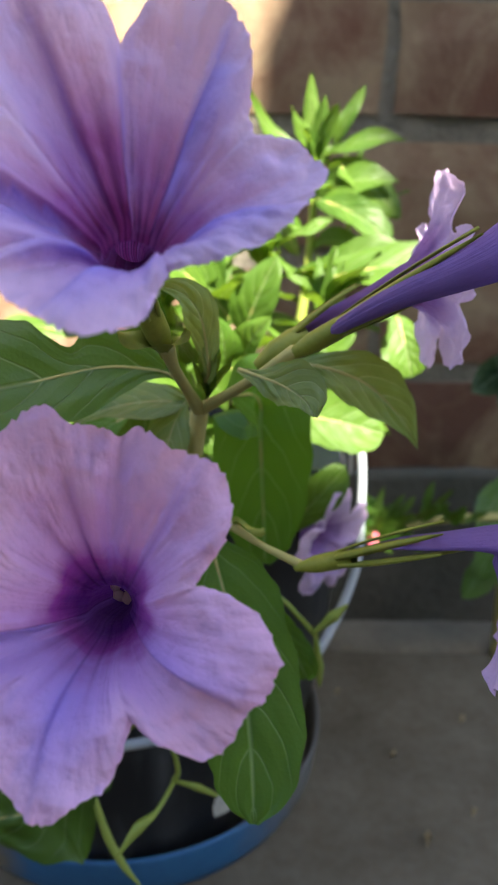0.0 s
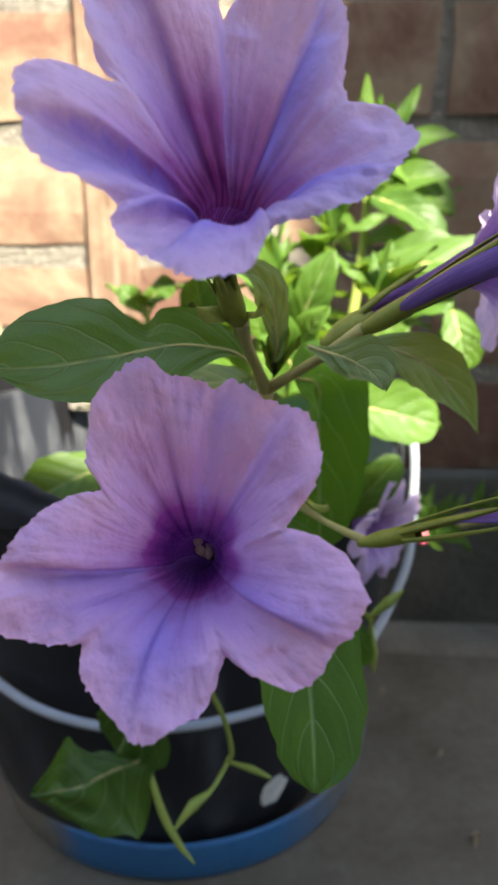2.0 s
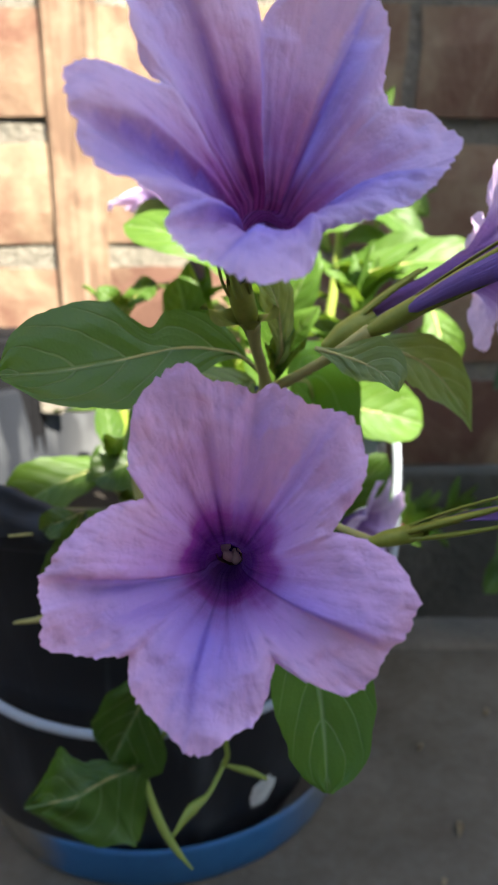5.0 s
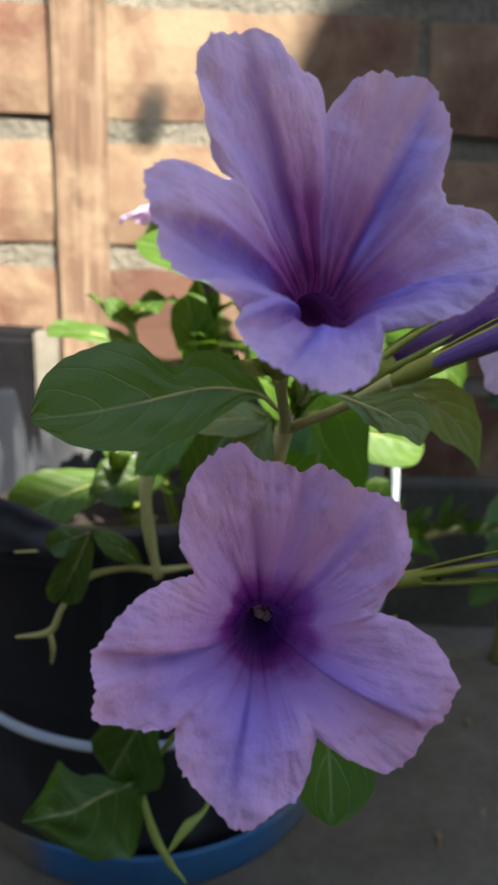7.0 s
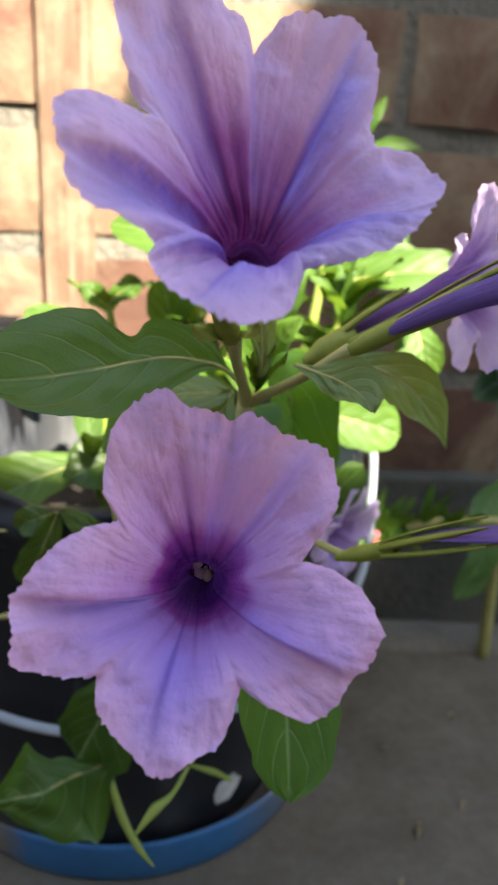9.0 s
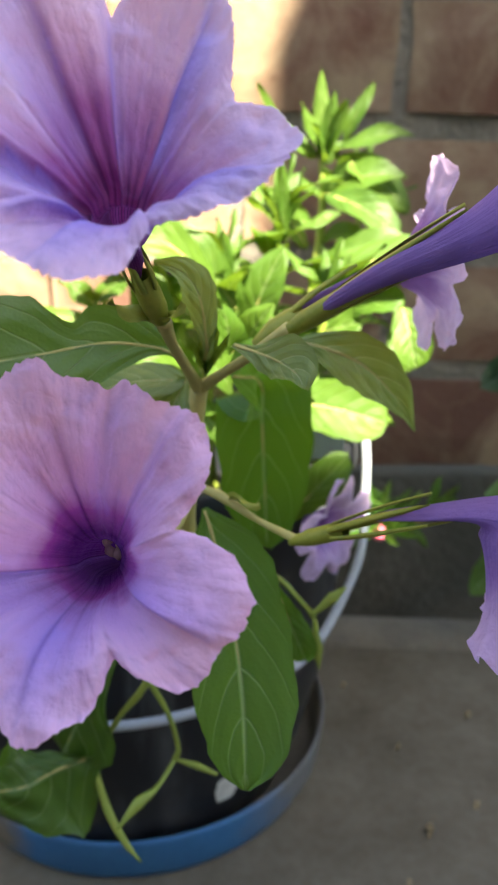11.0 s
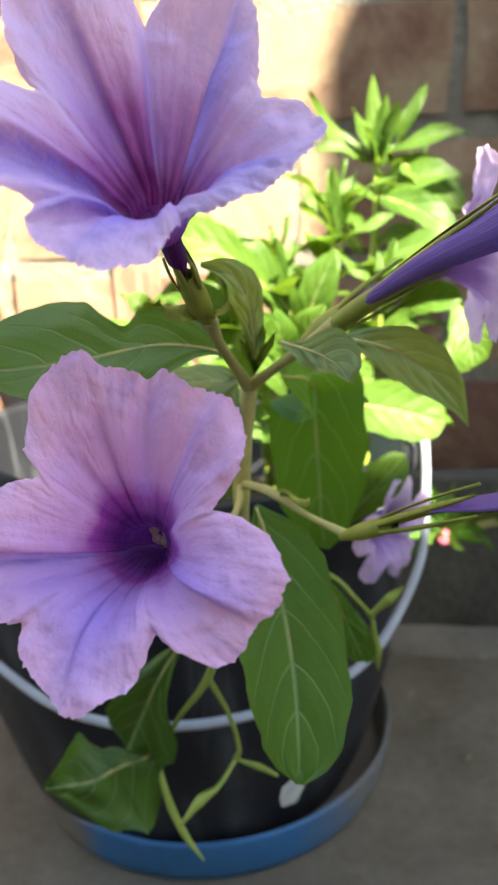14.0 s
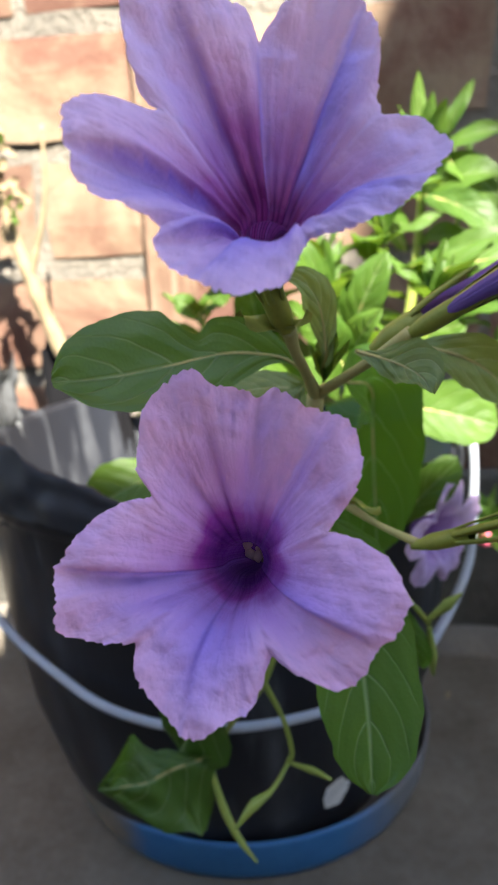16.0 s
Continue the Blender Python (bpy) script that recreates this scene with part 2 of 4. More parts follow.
def wood_material():
    n = Nodes("weathered wood")
    grain = n.noise(6, 5, 0.65, n.coords(scale=(26, 26, 1.4)), 0.4)
    wear = n.noise(28, 4, 0.6, n.coords())
    base = n.ramp(grain, [(0.3, (0.08, 0.048, 0.034)), (0.5, (0.16, 0.10, 0.068)), (0.7, (0.25, 0.18, 0.13))])
    base = n.mix(n.ramp(wear, [(0.45, (0, 0, 0)), (0.7, (0.7, 0.7, 0.7))]), base, (0.30, 0.22, 0.15))
    return n.done(n.surface(base, 0.85, n.bump(grain, 0.7, 0.002), specular=0.2))


def plain(name, a, b, scale, rough, bump=0.3, distance=0.001, specular=0.4, metal=0.0, detail=5):
    n = Nodes(name)
    co = n.coords()
    f = n.noise(scale, detail, 0.6, co)
    g = n.noise(scale * 9, 4, 0.6, co)
    colour = n.mix(n.ramp(n.maths("ADD", n.maths("MULTIPLY", f, 0.7), n.maths("MULTIPLY", g, 0.3)), [(0.3, (0, 0, 0)), (0.7, (1, 1, 1))]), a, b)
    return n.done(n.surface(colour, rough, n.bump(g, bump, distance), metal, specular))


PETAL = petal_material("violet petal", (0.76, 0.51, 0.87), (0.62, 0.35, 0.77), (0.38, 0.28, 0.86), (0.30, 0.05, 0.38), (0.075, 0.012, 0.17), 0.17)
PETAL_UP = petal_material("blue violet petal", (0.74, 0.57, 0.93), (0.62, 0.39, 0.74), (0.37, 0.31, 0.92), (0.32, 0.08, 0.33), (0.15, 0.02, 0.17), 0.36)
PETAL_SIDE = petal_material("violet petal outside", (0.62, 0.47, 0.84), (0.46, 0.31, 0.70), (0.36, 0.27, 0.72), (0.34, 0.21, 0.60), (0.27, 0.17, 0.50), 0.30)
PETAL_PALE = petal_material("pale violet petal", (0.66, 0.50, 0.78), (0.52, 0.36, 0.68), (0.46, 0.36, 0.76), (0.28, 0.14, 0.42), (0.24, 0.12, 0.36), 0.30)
LEAF = leaf_material("leaf", (0.044, 0.116, 0.016), (0.086, 0.195, 0.028), (0.20, 0.42, 0.025), 0.40)
# the leaf above again, darkened for blades that get less light
LEAF_LESS_LIT = leaf_material("less lit leaf", (0.032, 0.078, 0.010), (0.060, 0.128, 0.017), (0.14, 0.30, 0.02), 0.30)
LEAF_OLIVE = leaf_material("olive leaf", (0.034, 0.075, 0.010), (0.060, 0.115, 0.015), (0.13, 0.22, 0.015), 0.36)
LEAF_PALE = leaf_material("pale olive leaf", (0.130, 0.190, 0.062), (0.205, 0.280, 0.100), (0.32, 0.45, 0.06), 0.38)
LEAF_BRIGHT = leaf_material("young leaf", (0.046, 0.110, 0.013), (0.090, 0.170, 0.020), (0.165, 0.275, 0.020), 0.42, 0.5)
LEAF_DARK = leaf_material("darker leaf", (0.02, 0.05, 0.02), (0.03, 0.07, 0.025), (0.05, 0.12, 0.02), 0.2)
STEM = plain("green stem", (0.29, 0.275, 0.085), (0.43, 0.39, 0.145), 60, 0.5, 0.2, 0.0003)
STEM_BRIGHT = plain("young stem", (0.17, 0.23, 0.035), (0.25, 0.30, 0.06), 60, 0.5, 0.2, 0.0003)
SEPAL = plain("sepal", (0.15, 0.185, 0.02), (0.27, 0.29, 0.045), 90, 0.5, 0.25, 0.0003)
BARK = plain("dry twig", (0.16, 0.12, 0.07), (0.28, 0.22, 0.13), 80, 0.8, 0.5, 0.001)
BLACK = plain("black plastic", (0.010, 0.011, 0.014), (0.026, 0.028, 0.034), 14, 0.5, 0.15, 0.001, 0.22)
MATTE_BLACK = plain("matte black plastic", (0.005, 0.005, 0.006), (0.012, 0.012, 0.014), 14, 0.8, 0.15, 0.001, 0.08)


def dust_sheen_material():
    n = Nodes("black plastic with dust and painted sheen")
    # pale upright streaks: dust, and reflections on the plastic painted into its colour
    sheen_streaks = n.noise(5, 5, 0.6, n.coords(scale=(14, 14, 1.2)), 0.3)
    dust = n.noise(40, 5, 0.6, n.coords())
    amount = n.maths("MULTIPLY", n.ramp(sheen_streaks, [(0.5, (0, 0, 0)), (0.72, (1, 1, 1))]), n.ramp(dust, [(0.3, (0.3, 0.3, 0.3)), (0.7, (1, 1, 1))]))
    base = n.mix(amount, (0.011, 0.012, 0.016), (0.075, 0.08, 0.09))
    return n.done(n.surface(base, n.mix(amount, (0.38, 0.38, 0.38), (0.75, 0.75, 0.75)), n.bump(dust, 0.15, 0.001), specular=0.3))


DUST_SHEEN_BLACK = dust_sheen_material()
WHITE_PLASTIC = plain("white plastic", (0.28, 0.31, 0.36), (0.38, 0.41, 0.46), 30, 0.45, 0.1, 0.0005)
SOIL = plain("soil", (0.012, 0.009, 0.007), (0.035, 0.026, 0.018), 60, 0.95, 1.0, 0.004)
CONCRETE = plain("concrete", (0.072, 0.060, 0.042), (0.155, 0.137, 0.110), 16, 0.9, 0.5, 0.002)
MORTAR = plain("mortar", (0.105, 0.096, 0.082), (0.215, 0.19, 0.155), 22, 0.95, 1.0, 0.004)
CEMENT = plain("dark cement", (0.045, 0.043, 0.036), (0.10, 0.095, 0.082), 14, 0.95, 0.8, 0.003)
WOOD = wood_material()
PLASTER = plain("plaster", (0.45, 0.42, 0.38), (0.55, 0.52, 0.47), 6, 0.9, 0.4, 0.002)
PLASTER_STRIP = plain("weathered strip", (0.12, 0.105, 0.085), (0.24, 0.215, 0.18), 40, 0.85)
DIRT = plain("dried dirt", (0.07, 0.065, 0.055), (0.16, 0.145, 0.12), 30, 0.8)
PAINT = plain("white paint", (0.42, 0.43, 0.43), (0.62, 0.62, 0.60), 120, 0.8)
CREAM = plain("cream", (0.62, 0.48, 0.34), (0.78, 0.66, 0.50), 300, 0.6)
PINK = plain("pink bud", (0.65, 0.10, 0.18), (0.75, 0.16, 0.25), 80, 0.6)
GREY_PLASTIC = plain("grey plastic", (0.025, 0.027, 0.030), (0.15, 0.155, 0.16), 30, 0.45)


def tray_material():
    """Blue plastic, crusted with dried dirt on two sides of its rim."""
    n = Nodes("blue plastic tray")
    xyz = n.tree.nodes.new("ShaderNodeSeparateXYZ")
    n.join(n.coords(), xyz.inputs[0])
    x = n.maths("ADD", n.maths("MULTIPLY", xyz.outputs[0], 4.0), n.maths("MULTIPLY", n.noise(40, 4, 0.6, n.coords()), 0.12))
    crust = n.ramp(n.maths("ADD", x, 0.5), [(0.06, (1, 1, 1)), (0.14, (0, 0, 0)), (0.58, (0, 0, 0)), (0.70, (0.8, 0.8, 0.8))])
    grain = n.noise(120, 4, 0.6, n.coords())
    blue = n.mix(grain, (0.015, 0.085, 0.22), (0.028, 0.14, 0.32))
    return n.done(n.surface(n.mix(crust, blue, n.mix(grain, (0.09, 0.075, 0.055), (0.20, 0.17, 0.125))), 0.55, n.bump(grain, 0.3, 0.0006)))


def brick_material():
    n = Nodes("brick")
    co = n.coords()
    info = n.tree.nodes.new("ShaderNodeObjectInfo")
    red = n.ramp(info.outputs["Random"], [(0.0, (0.100, 0.052, 0.038)), (0.5, (0.145, 0.074, 0.052)), (1.0, (0.19, 0.108, 0.076))])
    shift = n.tree.nodes.new("ShaderNodeVectorMath")
    shift.operation = "ADD"
    n.join(co, shift.inputs[0])
    n.join(info.outputs["Random"], shift.inputs[1])
    lime = n.noise(13, 6, 0.62, shift.outputs[0], 0.6)
    fine = n.noise(160, 4, 0.6, co)
    washed = n.maths("ADD", lime, n.maths("MULTIPLY", n.maths("SUBTRACT", info.outputs["Random"], 0.5), 0.22))
    colour = n.mix(n.ramp(washed, [(0.37, (0, 0, 0)), (0.62, (0.85, 0.85, 0.85))]), red, (0.29, 0.225, 0.15))
    colour = n.mix(n.maths("MULTIPLY", fine, 0.35), colour, (0.12, 0.06, 0.045))
    rise = n.maths("ADD", n.maths("MULTIPLY", fine, 0.5), lime)
    return n.done(n.surface(colour, 0.92, n.bump(rise, 0.5, 0.003), specular=0.2))


BRICK = brick_material()
BLUE = tray_material()


# painted cast shadow: dark in the middle, clear towards its edge
def shadow_patch_material():
    n = Nodes("painted shadow")
    c = n.tree.nodes.new("ShaderNodeUVMap")
    c.uv_map = "UVMap"
    xyz = n.tree.nodes.new("ShaderNodeSeparateXYZ")
    n.join(c.outputs[0], xyz.inputs[0])
    f = n.maths("ADD", xyz.outputs[1], n.maths("MULTIPLY", n.maths("SUBTRACT", n.noise(70, 3, 0.5, n.coords()), 0.5), 0.5))
    thick = n.ramp(f, [(0.2, (0.88, 0.88, 0.88)), (0.5, (0.55, 0.55, 0.55)), (0.85, (0, 0, 0))])
    clear = n.tree.nodes.new("ShaderNodeBsdfTransparent")
    dark = n.surface((0.02, 0.018, 0.016), 0.95)
    m = n.add("ShaderNodeMixShader")
    n.join(thick, m.inputs[0])
    n.join(clear.outputs[0], m.inputs[1])
    n.join(dark.outputs[0], m.inputs[2])
    return n.done(m)


SHADOW_PATCH = shadow_patch_material()

# ---------------------------------------------------------------- ground and walls
GROUND_EDGE = 400.0
bm = sheet(lambda u, v: V((u - 0.5) * GROUND_EDGE, (v - 0.5) * GROUND_EDGE, 0), 40, 40)
single("ground", bm, CONCRETE, "worn grey concrete yard floor with dirt", "ground", kind="structure")

WALL_Y, COURSE, LEVEL = 5.33, 0.88, -0.38
bm = bmesh.new()
box(bm, (-30, WALL_Y + 0.042, -0.2), (30, WALL_Y + 1.2, 17))
wall_north = single("wall_north", bm, MORTAR, "old red brick garden wall with rough lime mortar", "wall", kind="structure", smooth=False)

# rough mortar haunch along the foot of the wall
def haunch(u, v):
    x = -28 + 56 * u
    wob = 0.05 * noise.noise((x * 1.3, 2, 1)) + 0.03 * noise.noise((x * 5, 7, 3))
    return V(x, WALL_Y + 0.05 - (0.46 + wob) * (1 - (1 - v) ** 2) ** 0.5 if v else WALL_Y + 0.05, (0.10 + 0.4 * wob) * (1 - v))


part("haunch", sheet(haunch, 240, 8), MORTAR, wall_north, "rough mortar haunch at the foot")

# coat of dark cement over the lowest bricks
def plinth(u, v):
    x = -28 + 56 * u
    top = 1.46 + 0.10 * noise.noise((x * 0.9, 4, 2)) + 0.05 * noise.noise((x * 4, 1, 6))
    out = 0.07 + 0.015 * noise.noise((x * 2.2, v * 3, 5)) if v < 0.96 else -0.03
    return V(x, WALL_Y - out, -0.05 + (top + 0.05) * min(1.0, v / 0.96))


part("plinth", sheet(plinth, 300, 24), CEMENT, wall_north, "dark grey cement coat over the lowest bricks")

# plain house walls behind the camera, whose shadow lies over the yard; the part on one side is taller, under a sloping roof line
bm = bmesh.new()
HOUSE_Y = -12.0
low = 4.85 + (0.9 - HOUSE_Y) / math.cos(radians(SUN_AZ)) * math.tan(radians(SUN_EL))
edge_x = 0.08 + (WALL_Y - HOUSE_Y + 0.4) * math.tan(radians(SUN_AZ))
high = 5.0 + (WALL_Y - HOUSE_Y) / math.cos(radians(SUN_AZ)) * math.tan(radians(SUN_EL))
outline = [(-60, 0), (40, 0), (40, high + 0.5 * (40 - edge_x)), (edge_x, high), (edge_x, low), (-60, low)]
front = [bm.verts.new((x, HOUSE_Y, z)) for x, z in outline]
back = [bm.verts.new((x, HOUSE_Y - 0.4, z)) for x, z in outline]
bm.faces.new(front)
bm.faces.new(back[::-1])
for k in range(len(outline)):
    bm.faces.new((front[k], front[k - 1], back[k - 1], back[k]))
bmesh.ops.recalc_face_normals(bm, faces=bm.faces)
single("wall_south", bm, PLASTER, "plain plastered house wall in shade", "wall", kind="structure", smooth=False)


# ---------------------------------------------------------------- flowers
def corolla(centre, axis, lobes, depth=0.12, throat=0.07, tube_line=(), tube_r=0.022, seed=0, reflex=0.0, ruffle=0.006, up=(0, 0, 1), rim=160, shift=(0, 0, 0), slopes=(1.6, 3.2), folds=(), veins=(), cup=0.0, rings=60, narrow=1.4, lean=0.0):
    """A funnel of five joined petals. lobes, counter-clockwise as one looks into it, each a list of (angle, length) from the notch before it
    round its rim; folds: (angle, turn per length, height, blue flush on its lower side, on its upper side, dark line), the side of greater angle stands
    higher where height is positive; veins: (angle, turn per length, depth, darkness, reach). slopes: how the upper and lower petals leave the throat.
    tube_line: places from the throat down to the calyx; lean: how far the upper petals bend back."""
    a = Vector(axis).normalized()
    y = (Vector(up) - a * a.dot(Vector(up))).normalized()
    x = y.cross(a)
    c, low = Vector(centre), Vector(shift)
    start = lobes[0][0][0]
    # the rim, drawn smoothly through each petal's places, with a sharp notch between petals
    angles, radii, across = [], [], []
    for i, l in enumerate(lobes):
        knots = [*l, (lobes[0][0][0] + 360, lobes[0][0][1]) if i == len(lobes) - 1 else lobes[i + 1][0]]
        flat = [Vector((r * math.cos(radians(d)), r * math.sin(radians(d)), 0)) for d, r in knots]
        for p in spline(flat, 14 * (len(knots) - 1))[:-1]:
            d = math.degrees(math.atan2(p.y, p.x))
            while d < knots[0][0] - 40:
                d += 360
            angles.append(d)
            radii.append(p.length)
            across.append((d - knots[0][0]) / (knots[-1][0] - knots[0][0]) + i)
    angles.append(start + 360), radii.append(radii[0]), across.append(len(lobes))
    angles = np.maximum.accumulate(angles)
    rnd = random.Random(seed)
    phase = [rnd.uniform(0, 6.28) for _ in range(8)]

    def turned(d, mid):
        return (d - mid + 180) % 360 - 180

    def place(u, v):
        deg = start + 360 * (u % 1.0)
        th = radians(deg)
        e = math.cos(th) * x + math.sin(th) * y
        if v < 0.25 and tube_line:
            # the tube, from the calyx up to the throat
            s = v / 0.25
            f = s * (len(line) - 1)
            j = min(int(f), len(line) - 2)
            p = line[j].lerp(line[j + 1], f - j)
            r = tube_r + (throat - tube_r) * s**narrow
            return p + e * r * min(1.0, s / 0.12)
        big = float(np.interp(deg, angles, radii))
        w = float(np.interp(deg, angles, across))
        i, w = int(w), 2 * (w % 1.0) - 1
        big *= 1 + 0.020 * noise.noise((deg * 0.25, seed, 0)) + 0.026 * noise.noise((deg * 0.6, seed, 5)) + 0.014 * noise.noise((deg * 1.5, seed, 9))
        s = max(0.0, (v - 0.25) / 0.75)
        rho = throat + (big - throat) * s
        # the lower petals turn over a lip close to the throat, the upper ones widen slowly
        under = (0.5 - 0.5 * math.sin(th)) ** 1.3
        z = -depth * (1 - s) ** (slopes[0] + (slopes[1] - slopes[0]) * under)
        z -= reflex * s**2.2 + lean * s * s * max(0.0, math.sin(th))
        mid = math.sin(math.pi * min(1.0, 0.06 + 0.90 * s)) ** 0.8
        for at, turn, high, *_ in folds:
            d = turned(deg, at + turn * s)
            if abs(d) < 70:
                z += high * mid * (math.exp(-d / 24) * (1 - math.exp(-d / 1.6)) if d > 0 else -0.55 * math.exp(d / 12) * (1 - math.exp(d / 1.6)))
        for at, turn, dip, _, far in veins:
            d = turned(deg, at + turn * s)
            z -= dip * math.exp(-((d / (3.0 + 2.5 * s)) ** 2)) * max(0.0, 1 - s / far) * min(1.0, 4 * s)
        # a shallow gutter towards each notch, waves along the rim, uneven blade
        z -= 0.016 * math.exp(-(((1 - abs(w)) / 0.14) ** 2)) * math.sin(math.pi * min(1, 0.1 + s))
        z += cup * s * s * (1 - 2.2 * w * w)
        z += ruffle * s**3 * (math.sin(5.3 * w * 2 + phase[i % 8]) + 0.7 * math.sin(12 * w + phase[(i + 3) % 8]))
        z += 0.015 * s * noise.noise((rho * 14, deg * 0.04, seed + 3)) + 0.007 * noise.noise((rho * 38, deg * 0.12, seed + 8))
        z += 0.007 * s**4 * noise.noise((deg * 0.45, rho * 20, seed))
        return c + e * rho + a * z + low * (1 - s) ** 1.6

    neck = c - a * depth + low
    line = [neck]
    if tube_line:
        line = spline([*[Vector(q) for q in tube_line][::-1], neck - a * 0.03, neck], 12)
    bm = sheet(place, rim, rings, closed=True)
    uv, pg = bm.loops.layers.uv["UVMap"], bm.loops.layers.uv.new("pigment_shade")
    for f in bm.faces:
        for l in f.loops:
            u, v = l[uv].uv
            deg, s = start + 360 * (u % 0.99999), max(0.0, (v - 0.25) / 0.75)
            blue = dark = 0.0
            # beside each fold: blue pigment, plus the fold's bluer shade and dark crease painted in
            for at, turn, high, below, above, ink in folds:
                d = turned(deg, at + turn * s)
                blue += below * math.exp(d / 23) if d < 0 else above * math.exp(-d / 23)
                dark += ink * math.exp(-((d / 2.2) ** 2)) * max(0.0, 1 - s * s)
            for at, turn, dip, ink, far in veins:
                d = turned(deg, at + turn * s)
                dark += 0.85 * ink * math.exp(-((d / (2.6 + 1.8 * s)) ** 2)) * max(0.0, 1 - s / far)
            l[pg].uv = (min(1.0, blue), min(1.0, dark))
    return bm


def round_lobes(size, notch, spread=0.0, seed=0):
    """Five alike petals for a flower seen from the side or far off."""
    out = []
    for k in range(5):
        d, r = 54 + 72 * k, size * (1 + spread * math.sin(seed + 2 * k))
        out.append([(d, notch), (d + 12, 0.5 * (r + notch) + 0.1 * r), (d + 26, r), (d + 46, r * 0.98), (d + 60, 0.5 * (r + notch) + 0.1 * r)])
    return out


def sepal(bm, base, tip, width, bow):
    """A narrow pointed sepal with some thickness."""
    b, t = Vector(base), Vector(tip)
    d = (t - b).normalized()
    side = d.cross(Vector(bow)).normalized()
    n = side.cross(d)
    rows = []
    for k in range(9):
        f = k / 8
        c = b.lerp(t, f) + Vector(bow) * math.sin(math.pi * f) * 0.5
        w = width * (0.55 + 0.9 * f) * (1 - f) ** 0.8 + 0.002
        rows.append([bm.verts.new(c + side * w * q + n * h) for q, h in ((-1, 0), (0, width * 0.35), (1, 0), (0, -width * 0.2))])
    for p, q in zip(rows, rows[1:]):
        for i in range(4):
            bm.faces.new((p[i], p[(i + 1) % 4], q[(i + 1) % 4], q[i]))
    bm.faces.new(rows[0][::-1])
    bm.faces.new(rows[-1])
    bmesh.ops.recalc_face_normals(bm, faces=bm.faces)


def calyx(parent, base, way, length, girth, spread=0.35, count=5, turn=0.0, blade=0.5, cup_part=0.42):
    """A swollen green cup with five narrow sepals."""
    b, d = Vector(base), Vector(way).normalized()
    side = d.orthogonal().normalized()
    other = d.cross(side)
    m = stem_mesh([b - d * 0.02, b + d * length * cup_part * 0.3, b + d * length * cup_part * 0.7, b + d * length * cup_part], [girth * 0.45, girth, girth * 1.02, girth * 0.8], n=14, seg=12)
    m.faces.ensure_lookup_table()
    bmesh.ops.delete(m, geom=[m.faces[-1]], context="FACES_ONLY")
    cup = part("calyx", m, SEPAL, parent, "green calyx cup")
    for k in range(count):
        a = turn + 2 * math.pi * k / count
        e = math.cos(a) * side + math.sin(a) * other
        m = bmesh.new()
        sepal(m, b + d * length * cup_part * 0.6 + e * girth * 0.7, b + d * length * (0.92 + 0.12 * math.sin(3 * k)) + e * girth * (0.9 + spread), girth * blade, e * girth * 0.5)
        part("sepal", m, SEPAL, cup)
    return cup


def leaf(parent, base, tip, width, face, mat, sag=0.0, fold=0.25, wave=0.02, peak=0.58, ribs=True, name="leaf", label="", seed=0, nu=22, nv=34, blunt=0.0):
    """A leaf blade from base to tip. face: the way its upper side looks; sag: how far its middle rises off the straight line."""
    b, t, n0 = Vector(base), Vector(tip), Vector(face).normalized()
    d = t - b
    long = d.length
    d.normalize()
    side = d.cross(n0).normalized()
    n0 = side.cross(d)
    ex = math.log(0.5) / math.log(peak)

    def place(u, v):
        q = 2 * u - 1
        if blunt:
            w = width * 0.56 * (v**blunt) * max(0.0, 1 - v**5) ** 0.55
        else:
            w = width * 0.5 * max(0.0, math.sin(math.pi * v**ex)) ** 0.72 * (1 - 0.08 * v)
        w = max(w, 0.012 * width)
        c = b + d * long * v + n0 * sag * math.sin(math.pi * v) * long
        lift = fold * abs(q) * w + wave * math.sin(7 * v + 5 * (1 if q > 0 else 0) + seed) * q * q
        lift += 0.25 * wave * noise.noise((q * 3, v * 7, seed))
        edge = 1 + 0.03 * math.sin(31 * v + seed) * abs(q) ** 4
        return c + side * w * q * edge + n0 * lift

    ob = part(name, sheet(place, nu, nv), mat, parent, label)
    if ribs:
        pts = [place(0.5, 0.02 + 0.9 * k / 6) - n0 * 0.004 for k in range(7)]
        part("midrib", stem_mesh(pts, [0.007 * width / 0.4 + 0.003, 0.005, 0.0015], seg=6, n=14), STEM, ob, "pale raised midrib")
    return ob


